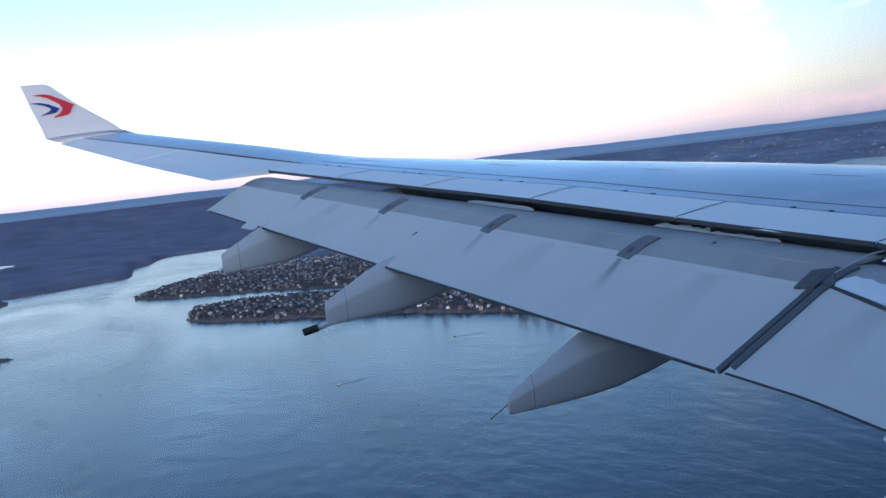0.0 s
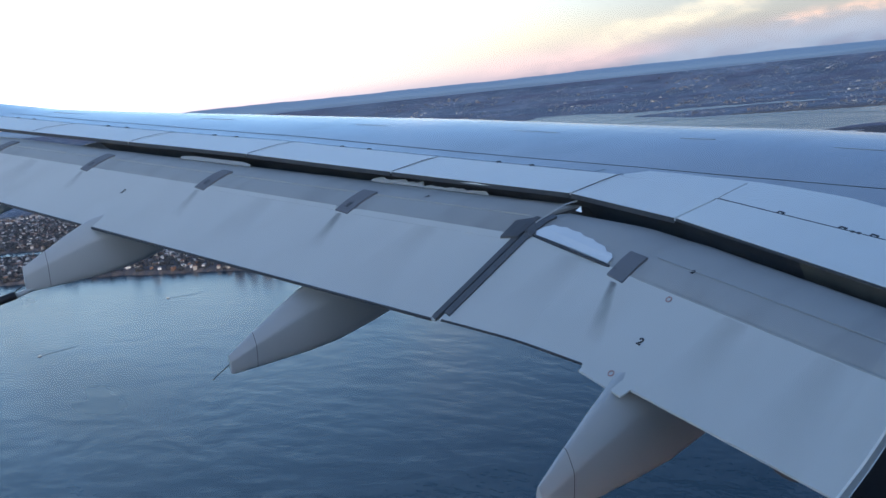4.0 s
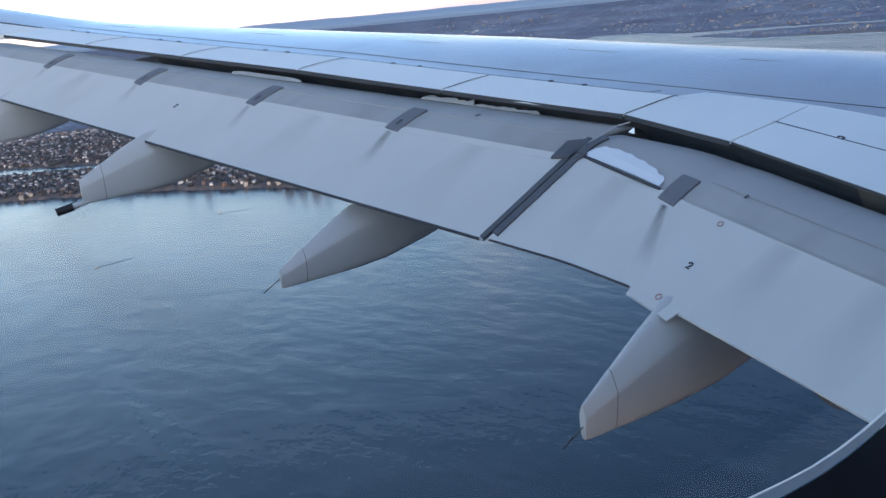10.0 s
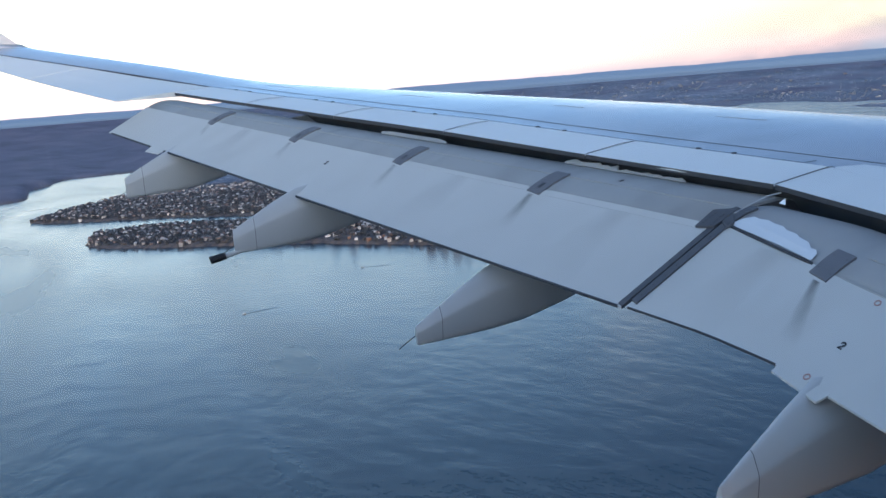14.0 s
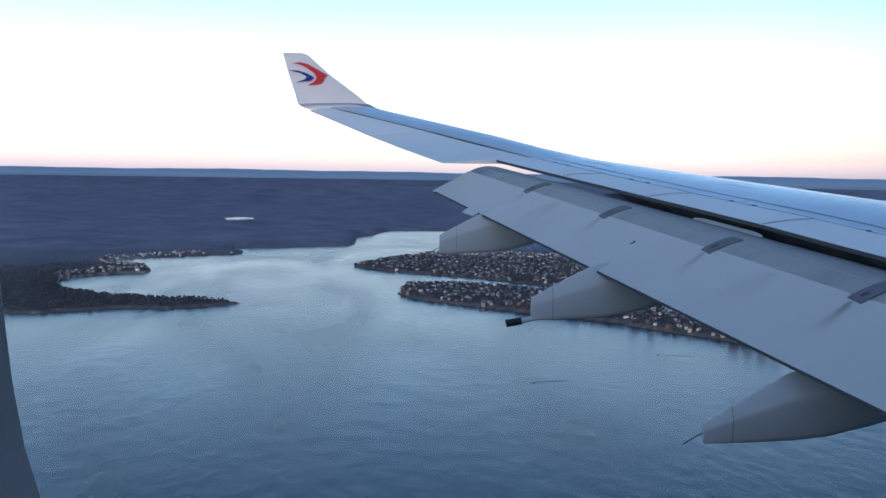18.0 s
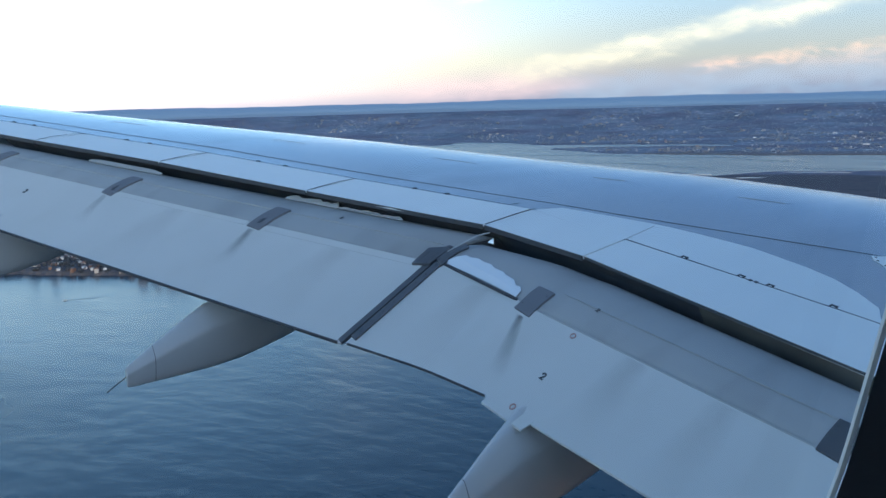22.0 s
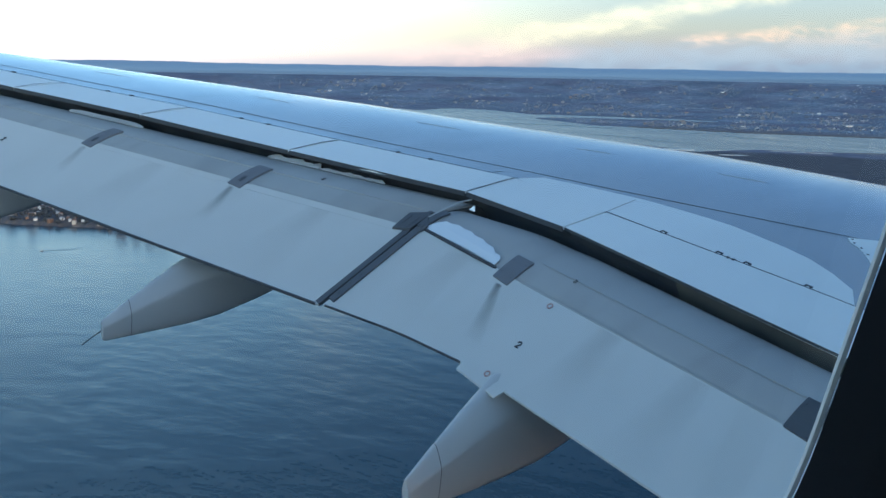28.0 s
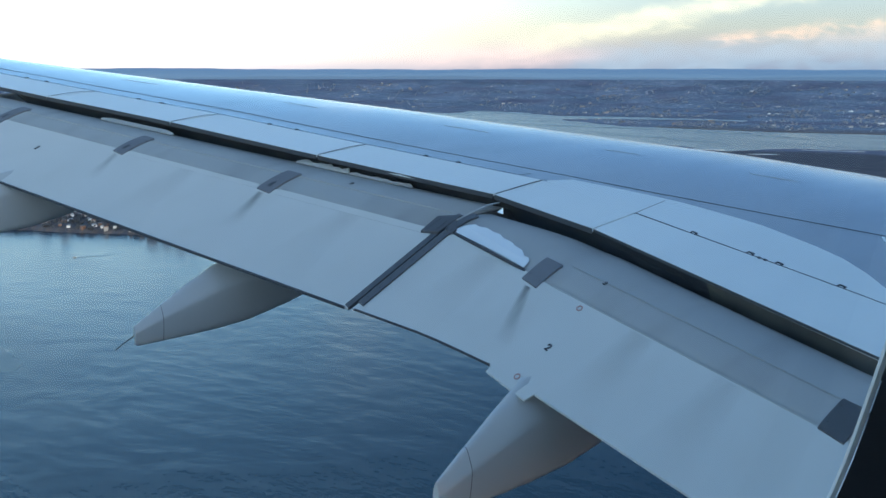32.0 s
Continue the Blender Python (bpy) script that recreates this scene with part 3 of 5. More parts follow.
# ---- flap track fairings ----
SECTION = [(0.10, 0.0), (0.30, 0.004), (0.46, 0.025), (0.60, 0.09), (0.72, 0.20), (0.84, 0.34), (0.94, 0.48), (0.99, 0.585), (1.0, 0.63), (0.985, 0.665), (0.90, 0.72), (0.70, 0.81), (0.48, 0.90), (0.30, 0.965), (0.12, 1.0)]   # half width and height of a fairing, keel to back
FAIR = [(0.0, 0.22, 0.0, 0.036), (0.03, 0.24, -0.012, 0.046), (0.30, 0.41, 0.0, 0.085), (0.62, 0.60, 0.015, 0.13), (0.95, 0.78, 0.035, 0.172), (1.4, 0.90, 0.09, 0.215), (2.0, 1.02, 0.24, 0.235), (2.7, 1.12, 0.46, 0.235), (3.5, 1.22, 0.74, 0.20), (4.4, 1.34, 1.02, 0.14), (5.2, 1.42, 1.30, 0.05)]


def fairing(x, y, z, tip_h, wide, reach, wick=True, pipe=False, steep=1.0):
    ob = thing("flap_track_fairing", "grey boat-shaped flap track fairing under the flap" + (", black drain pipe" if pipe else ""), "fairing", "flap track fairings")
    ob.matrix_world = AIR @ pose(x, y, z)

    def ring(d, t, b, w):
        if d > 0.95:
            d, t, b = 0.95 + (d - 0.95) * reach, 0.78 + (t - 0.78) * reach, 0.035 + (b - 0.035) * reach
        t += (tip_h - 0.22) * max(0.0, 1 - d / 1.6) + (steep - 1) * 0.6 * min(d, 0.95)
        w *= wide
        h = t - b
        half = [(w * k, b + h * v) for k, v in SECTION]
        pts = [Vector((d, k, v)) for k, v in half] + [Vector((d, -k, v)) for k, v in reversed(half)]
        return pts
    rings = [ring(*r) for r in FAIR]
    part("tail_cap", loft(rings[:3], caps=False), M_FAIRING, ob, smooth=True)
    part("end_plate", loft([[Vector((q.x + e, q.y * 0.99, 0.11 + (q.z - 0.11) * 0.99)) for q in rings[0]] for e in (0.0, 0.02)]), M_FAIRING, ob)
    body = loft([[p + Vector((0.006, 0, 0)) for p in rings[2]]] + rings[3:], caps=False)
    part("body", body, M_FAIRING, ob, "grey painted fairing shell", smooth=True)
    seam = [(p - Vector((0, 0, 0.2))) * 1.0 + Vector((0, 0, 0.2)) for p in rings[2]]
    part("cap_seam", loft([[Vector((q.x + e, q.y * 1.008, q.z + (0.0015 if q.z > 0.2 else -0.0015))) for q in seam] for e in (0.0, 0.006)]), M_SEAM, ob)
    if wick:
        part("static_wick", tube([(0.02, 0.0, 0.12), (-0.14, 0.0, 0.03), (-0.22, 0.0, -0.02)], 0.006, 5), M_BLACK, ob, "thin black static wick")
    if pipe:
        part("drain_pipe", tube([(0.10, 0, 0.03), (-0.10, 0, -0.02), (-0.16, 0, -0.03)], 0.035, 10), M_FAIRING, ob)
        part("pipe_end", tube([(-0.14, 0, -0.02), (-0.36, 0, -0.06)], 0.055, 12), M_BLACK, ob, "black drain pipe end")
    return ob


fairing(3.37, 12.12, -2.89, 0.21, 1.0, 0.85)
fairing(1.97, 15.6, -2.10, 0.32, 0.95, 0.72, True, True)
fairing(0.79, 19.2, -1.46, 0.33, 0.85, 0.58)
fairing(4.30, 7.95, -3.53, 0.30, 1.15, 1.0, steep=1.3)

# ---- engine, half hidden beyond the inner flap ----
engine = thing("jet_engine", "dark metal rear of an underwing jet engine", "engine")
ENG = [(9.6, 0.55), (10.2, 0.78), (11.0, 0.92), (11.05, 1.15), (12.5, 1.38), (14.5, 1.42), (15.6, 1.32), (15.8, 1.2)]
part("nacelle", loft([[Vector((x, 9.5 + r * math.cos(k * math.tau / 28), -4.9 + r * math.sin(k * math.tau / 28))) for k in range(28)] for x, r in ENG]), M_ENGINE, engine, smooth=True)
part("pylon", loft([[Vector((x, 9.5 - w, -3.9)), Vector((x, 9.5 + w, -3.9)), Vector((x, 9.5 + w * 0.8, z)), Vector((x, 9.5 - w * 0.8, z))] for x, w, z in ((9.7, 0.05, -2.3), (11.5, 0.25, -2.1), (14.5, 0.22, -2.2))]), M_FAIRING, engine)

# ---- the fuselage and the cabin window ----
WX, WZ, WW, WH, WY = 0.122, 0.06, 0.280, 0.40, 2.49


LEAN = math.tan(radians(13.0))       # the side wall leans in towards its top


def oval(grow, y, n=14, rad=0.09, skew=0.0):
    """Rounded window outline, grown outwards; skew: more on its forward side."""
    hw, hh, r = WW / 2 + grow, WH / 2 + grow, rad + grow
    pts = []
    for sx, sz, a0 in ((1, 1, 0), (-1, 1, 90), (-1, -1, 180), (1, -1, 270)):
        for i in range(n + 1):
            a = radians(a0 + 90 * i / n)
            z = WZ + sz * (hh - r) + r * math.sin(a)
            pts.append(Vector((WX + sx * (hw - r) + r * math.cos(a) + (skew if sx > 0 else 0), y - LEAN * z, z)))
    return pts


cabin_window = thing("cabin_window", "rounded aircraft cabin window in a dark side panel", "window", kind="structure")
def reveal(p):
    """How deep the pale reveal is at a point of the outline, 0 forward to 1 aft."""
    k = 0.5 - 0.5 * (p.x - WX) / (WW / 2)
    return max(k, 0.0) ** 1.5


lip = [p.lerp(q, reveal(p)) + Vector((0, -0.0012 - 0.009 * reveal(p), 0)) for p, q in zip(oval(0.0008, WY), oval(0.004, WY))]
part("window_trim", loft([lip, oval(0.0, WY), oval(0.0005, WY + 0.0012), oval(0.010, WY + 0.006, skew=0.004)], caps=False), M_TRIM, cabin_window, "pale rounded window trim", smooth=False)
pm = bpy.data.materials.new("acrylic_pane")
pm.use_nodes = True
pn, pk = pm.node_tree.nodes, pm.node_tree.links
p_mix, p_clear, p_gloss = pn.new("ShaderNodeMixShader"), pn.new("ShaderNodeBsdfTransparent"), pn.new("ShaderNodeBsdfGlossy")
p_clear.inputs["Color"].default_value = (0.97, 0.98, 0.98, 1)
p_gloss.inputs["Roughness"].default_value, p_mix.inputs["Fac"].default_value = 0.03, 0.035
pk.new(p_clear.outputs[0], p_mix.inputs[1])
pk.new(p_gloss.outputs[0], p_mix.inputs[2])
pk.new(p_mix.outputs[0], pn["Material Output"].inputs["Surface"])
bm = bmesh.new()
bm.faces.new([bm.verts.new(p) for p in oval(0.010, WY + 0.006, skew=0.005)])
pane = part("pane", bm, pm, cabin_window, "clear acrylic pane")
pane.visible_shadow = False
side_panel = thing("wall_cabin", "dark moulded plastic cabin side wall round the window", "wall", kind="structure")
part("side_panel", loft([[p + Vector((0, -0.0004, 0)) for p in lip], [p + Vector((0, -0.004, 0)) for p in oval(0.016, WY - 0.010)], oval(0.045, WY - 0.035), oval(0.10, WY - 0.055), [Vector((WX + (p.x - WX) * 2.2, p.y - 0.02 - LEAN * (p.z - WZ) * 1.2, WZ + (p.z - WZ) * 2.2)) for p in oval(0.1, WY - 0.055)]], caps=False), M_PANEL, side_panel, smooth=False)

fuselage = thing("fuselage", "white painted airliner fuselage", "aircraft body", kind="structure")
RF, CZ = 2.62, -0.55


def hoop(x, a0, a1, n):
    return [Vector((x, RF * math.cos(radians(lerp(a0, a1, i / n))), CZ + RF * math.sin(radians(lerp(a0, a1, i / n))))) for i in range(n + 1)]


part("rear_shell", loft([hoop(x, 0, 360, 48)[:-1] for x in (-24.0, -0.16)]), M_BODY, fuselage, smooth=False)
part("front_shell", loft([hoop(x, 0, 360, 48)[:-1] for x in (0.56, 30.0)]), M_BODY, fuselage, smooth=False)
part("window_bay", loft([hoop(x, 21, 360 + 3, 44) for x in (-0.16, 0.56)], closed=False, caps=False), M_BODY, fuselage, smooth=False)

# ---- the ground: one sheet of land in the sea ----


def ground(az, el):
    """A point of the sea level by its bearing and its dip below the horizon, in degrees."""
    r = ALT / math.tan(radians(-el))
    return (r * math.sin(radians(az)), r * math.cos(radians(az)))


def dip(el):
    return ALT / np.tan(np.radians(-el))


POINT = [(0, -7.35), (1.5, -7.7), (4, -8.05), (8, -8.45), (13, -8.75), (17, -9.15), (21, -9.75), (22.5, -9.65), (26, -10.7), (29, -11.4), (30.5, -11.3), (35, -12.6), (41, -13.7), (46, -13.8), (58, -10.5), (75, -9.5), (95, -9.5), (95, -3.9), (80, -4.0), (70, -4.15), (63, -4.4), (58, -4.45), (55, -4.75), (51, -4.35), (47, -4.15), (44, -4.05), (40, -4.2), (36, -5.2), (26, -7.6), (22, -8.4), (18, -8.0), (13, -7.5), (8, -7.05), (3, -6.75), (0.5, -6.8)]
BACK = [(-2.6, -5.75), (-1, -5.95), (3, -6.25), (8, -6.6), (13, -7.0), (18, -7.5), (24, -8.2), (36, -5.3), (40, -4.3), (43, -3.0), (30, -2.6), (8, -3.2), (5.5, -4.2), (3.5, -4.75), (0, -5.2)]
PARK = [(-60, -8.2), (-34, -8.0), (-25, -8.15), (-17, -8.2), (-12, -8.2), (-8.8, -8.05), (-11, -7.75), (-14, -7.55), (-17, -7.3), (-19.5, -6.9), (-20, -6.5), (-18.5, -6.25), (-14.5, -6.05), (-13.8, -5.85), (-14.5, -5.65), (-17, -5.5), (-17.5, -5.3), (-12, -5.1), (-9.0, -4.95), (-9.5, -4.78), (-12, -4.70), (-6, -4.6), (-3, -4.5), (-2.3, -3.95), (0, -3.55), (5, -3.5), (10, -3.2), (-10, -2.9), (-60, -2.9)]
FAR = [(-60, -3.55), (6, -3.5), (30, -3.0), (40, -3.05), (44, -3.1), (47.0, -3.12), (49, -3.28), (52, -3.36), (58, -3.50), (64, -3.48), (72, -3.30), (95, -3.2), (95, -0.5), (-60, -0.5)]
CREEK = [(34.5, -2.62), (37.5, -2.95), (40.5, -3.25), (43.5, -3.30), (46.5, -3.45), (47, -3.1), (45, -2.90), (50, -2.88), (56, -2.92), (56, -2.84), (50, -2.74), (45, -2.70), (42.5, -2.50), (40, -2.40), (38.5, -2.58), (36, -2.48)]


def inside(poly, a, q):
    """Which of the points (a, q) lie in the polygon."""
    hit = np.zeros(a.shape, bool)
    for (x0, y0), (x1, y1) in zip(poly, poly[1:] + poly[:1]):
        y0, y1 = math.log(ALT / math.tan(radians(-y0))), math.log(ALT / math.tan(radians(-y1)))
        x0, x1 = x0 / 57.3, x1 / 57.3
        cross = (y0 > q) != (y1 > q)
        with np.errstate(divide="ignore", invalid="ignore"):
            hit ^= cross & (a < (x1 - x0) * (q - y0) / (y1 - y0 + 1e-12) + x0)
    return hit


def waves(x, y, size, seed, octaves=4):
    """A soft random field over the plan, about -1 to 1."""
    rng = np.random.RandomState(seed)
    out = np.zeros_like(x)
    for o in range(octaves):
        for _ in range(5):
            an, ph = rng.uniform(0, math.tau, 2)
            k = math.tau / size * 2**o * rng.uniform(0.7, 1.3)
            out += 0.5**o * np.sin(k * (x * math.cos(an) + y * math.sin(an)) + ph) * 0.38
    return out


AZ = np.radians(np.arange(-44.0, 96.0, 0.125))
RR = np.exp(np.linspace(math.log(560.0), math.log(4940.0), 300))
A2, R2 = np.meshgrid(AZ, RR)
GX, GY = R2 * np.sin(A2), R2 * np.cos(A2)
ja = A2 + waves(GX, GY, 260, 3) * 10 / R2
jr = np.log(R2 + waves(GX, GY, 240, 4) * 11)
LAND = (inside(POINT, ja, jr) | inside(BACK, ja, jr) | inside(PARK, ja, jr) | inside(FAR, ja, jr)) & ~inside(CREEK, ja, jr)


def soften(f, n):
    for _ in range(n):
        p = np.pad(f, 1, mode="edge")
        f = (p[:-2, 1:-1] + p[2:, 1:-1] + p[1:-1, :-2] + p[1:-1, 2:] + 2 * p[1:-1, 1:-1]) / 6
    return f


S1, S2 = soften(LAND.astype(float), 2), soften(LAND.astype(float), 14)
hill = (0.5 + 0.5 * waves(GX, GY, 900, 8, 3)) * np.where((R2 > 2300) & (A2 > 0.45), 0.12, 1.0)
GZ = -3.0 + 4.6 * np.clip(S1 * 1.6 - 0.3, 0, 1) + np.clip(S2 * 2 - 1, 0, 1) * np.where((R2 > 2300) & (A2 > 0.45), 1.0, np.where(A2 < -0.02, 2 + 2 * hill, 2 + 5 * hill))
is_park = inside(PARK, A2, np.log(R2)) | (R2 > 2400) & (A2 < math.radians(8 + 0))
GZ += np.where(is_park, np.clip(S2 * 2 - 1.1, 0, 1) * (8 + 14 * hill) * np.clip((R2 - 1700) / 600, 0, 1), 0)
rise = np.clip((R2 - 3700) / 1150, 0, 1)
GZ += rise**1.5 * (104 + 40 * 0.3 * np.clip((22 - np.degrees(A2)) / 14, 0, 1) - np.clip(GZ, 0, 40))
# how the land is used: 0 bush, 1 built up
BUILT = np.clip(S2 * 2.5 - 1.3, 0, 1) * np.where(is_park, 0.0, 1.0)
BUILT *= np.where((A2 > math.radians(43)) & (R2 < 2250), 0.0, 1.0)
BUILT = soften(BUILT, 3) * np.clip(0.75 + 0.5 * waves(GX, GY, 420, 21, 3), 0, 1)


def sheet(name, X, Y, Z, mat, fields):
    nr, nc = X.shape
    me = bpy.data.meshes.new(name)
    idx = np.arange(nr * nc).reshape(nr, nc)
    quads = np.stack([idx[:-1, :-1], idx[:-1, 1:], idx[1:, 1:], idx[1:, :-1]], -1).reshape(-1, 4)
    me.vertices.add(nr * nc)
    me.vertices.foreach_set("co", np.stack([X, Y, Z], -1).ravel().astype(np.float32))
    me.loops.add(quads.size)
    me.loops.foreach_set("vertex_index", quads.ravel().astype(np.int32))
    me.polygons.add(len(quads))
    me.polygons.foreach_set("loop_start", np.arange(0, quads.size, 4, dtype=np.int32))
    me.update(calc_edges=True)
    for key, f in fields.items():
        me.attributes.new(key, "FLOAT", "POINT").data.foreach_set("value", f.ravel().astype(np.float32))
    me.materials.append(mat)
    me.shade_smooth()
    return new(name, me)


def land_material():
    m = bpy.data.materials.new("coastal_land_hazed")
    m.use_nodes = True
    n, l = m.node_tree.nodes, m.node_tree.links
    b = n["Principled BSDF"]
    b.inputs["Roughness"].default_value = 0.9
    b.inputs["Specular IOR Level"].default_value = 0.1
    co = n.new("ShaderNodeTexCoord")

    def tex(kind, scale, **v):
        t = n.new(kind)
        t.inputs["Scale"].default_value = scale
        for key, val in v.items():
            t.inputs[key].default_value = val
        l.new(co.outputs["Object"], t.inputs["Vector"])
        return t

    def ramp(src, stops):
        r = n.new("ShaderNodeValToRGB")
        l.new(src, r.inputs[0])
        while len(r.color_ramp.elements) < len(stops):
            r.color_ramp.elements.new(0.5)
        for e, (at, rgb) in zip(r.color_ramp.elements, stops):
            e.position, e.color = at, (*rgb, 1)
        return r.outputs[0]

    def mix(fac, a, b2):
        x = n.new("ShaderNodeMixRGB")
        for s, v in ((x.inputs["Fac"], fac), (x.inputs["Color1"], a), (x.inputs["Color2"], b2)):
            if isinstance(v, (tuple, float)):
                s.default_value = v
            else:
                l.new(v, s)
        return x.outputs[0]

    def attr(name):
        a = n.new("ShaderNodeAttribute")
        a.attribute_name = name
        return a.outputs["Fac"]

    # bush blued and lifted, which puts distance haze into its colour
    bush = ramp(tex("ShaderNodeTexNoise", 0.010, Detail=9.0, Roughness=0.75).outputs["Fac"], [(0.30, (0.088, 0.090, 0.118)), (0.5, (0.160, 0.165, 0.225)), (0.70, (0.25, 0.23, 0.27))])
    lots = tex("ShaderNodeTexVoronoi", 0.06, Randomness=1.0)
    sep = n.new("ShaderNodeSeparateColor")
    l.new(lots.outputs["Color"], sep.inputs[0])
    # roofs and gardens lean to blue for the same haze
    roofs = ramp(sep.outputs[0], [(0.0, (0.11, 0.135, 0.17)), (0.35, (0.16, 0.185, 0.225)), (0.66, (0.22, 0.235, 0.26)), (0.80, (0.26, 0.22, 0.22)), (0.88, (0.33, 0.33, 0.34)), (0.95, (0.48, 0.46, 0.46)), (0.988, (0.7, 0.68, 0.66))])
    roofs.node.color_ramp.interpolation = "CONSTANT"
    near = n.new("ShaderNodeMath")
    near.operation, near.inputs[1].default_value = "LESS_THAN", 0.42
    l.new(lots.outputs["Distance"], near.inputs[0])
    green = ramp(tex("ShaderNodeTexNoise", 0.045, Detail=7.0, Roughness=0.75).outputs["Fac"], [(0.34, (0.075, 0.095, 0.125)), (0.5, (0.135, 0.16, 0.205)), (0.66, (0.22, 0.245, 0.29))])
    town = mix(near.outputs[0], green, roofs)
    # factors above 1 pale the town as haze would
    patch = ramp(tex("ShaderNodeTexNoise", 0.0035, Detail=6.0).outputs["Fac"], [(0.36, (0.92, 0.97, 1.04)), (0.5, (1.28, 1.30, 1.33)), (0.64, (1.65, 1.64, 1.63))])
    mul = n.new("ShaderNodeMixRGB")
    mul.blend_type, mul.inputs["Fac"].default_value = "MULTIPLY", 1.0
    l.new(town, mul.inputs["Color1"])
    l.new(patch, mul.inputs["Color2"])
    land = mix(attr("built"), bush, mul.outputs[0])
    scrub = ramp(tex("ShaderNodeTexNoise", 0.05, Detail=8.0, Roughness=0.7).outputs["Fac"], [(0.35, (0.050, 0.050, 0.055)), (0.5, (0.080, 0.076, 0.080)), (0.66, (0.12, 0.105, 0.10))])
    land = mix(attr("grove"), land, scrub)
    rock = ramp(tex("ShaderNodeTexNoise", 0.12, Detail=6.0).outputs["Fac"], [(0.3, (0.09, 0.075, 0.065)), (0.6, (0.24, 0.19, 0.155)), (0.8, (0.42, 0.35, 0.29))])
    land = mix(attr("shore"), land, rock)
    land = mix(attr("sand"), land, (0.55, 0.44, 0.33, 1))
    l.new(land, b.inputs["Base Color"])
    bp = n.new("ShaderNodeBump")
    bp.inputs["Strength"].default_value, bp.inputs["Distance"].default_value = 0.8, 6.0
    l.new(tex("ShaderNodeTexNoise", 0.09, Detail=6.0).outputs["Fac"], bp.inputs["Height"])
    l.new(bp.outputs[0], b.inputs["Normal"])
    return m


shore = np.clip(1 - np.abs(GZ - 1.0) / 2.2, 0, 1) * (R2 < 2600)
sand = np.clip(1 - np.abs(GZ - 0.8) / 1.6, 0, 1) * (((A2 > math.radians(29.8)) & (A2 < math.radians(46)) & (R2 < 760)) | ((A2 < math.radians(-15)) & (R2 > 1180) & (R2 < 1700)) | ((A2 > math.radians(51)) & (R2 > 1500) & (R2 < 2150)))
grove = soften(np.where(is_park, np.clip((1900 - R2) / 500, 0, 1), np.where(R2 < 1800, 0.8, 0.0)), 3)
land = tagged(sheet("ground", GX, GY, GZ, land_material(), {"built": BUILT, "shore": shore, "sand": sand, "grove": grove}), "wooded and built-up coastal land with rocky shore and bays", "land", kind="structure")


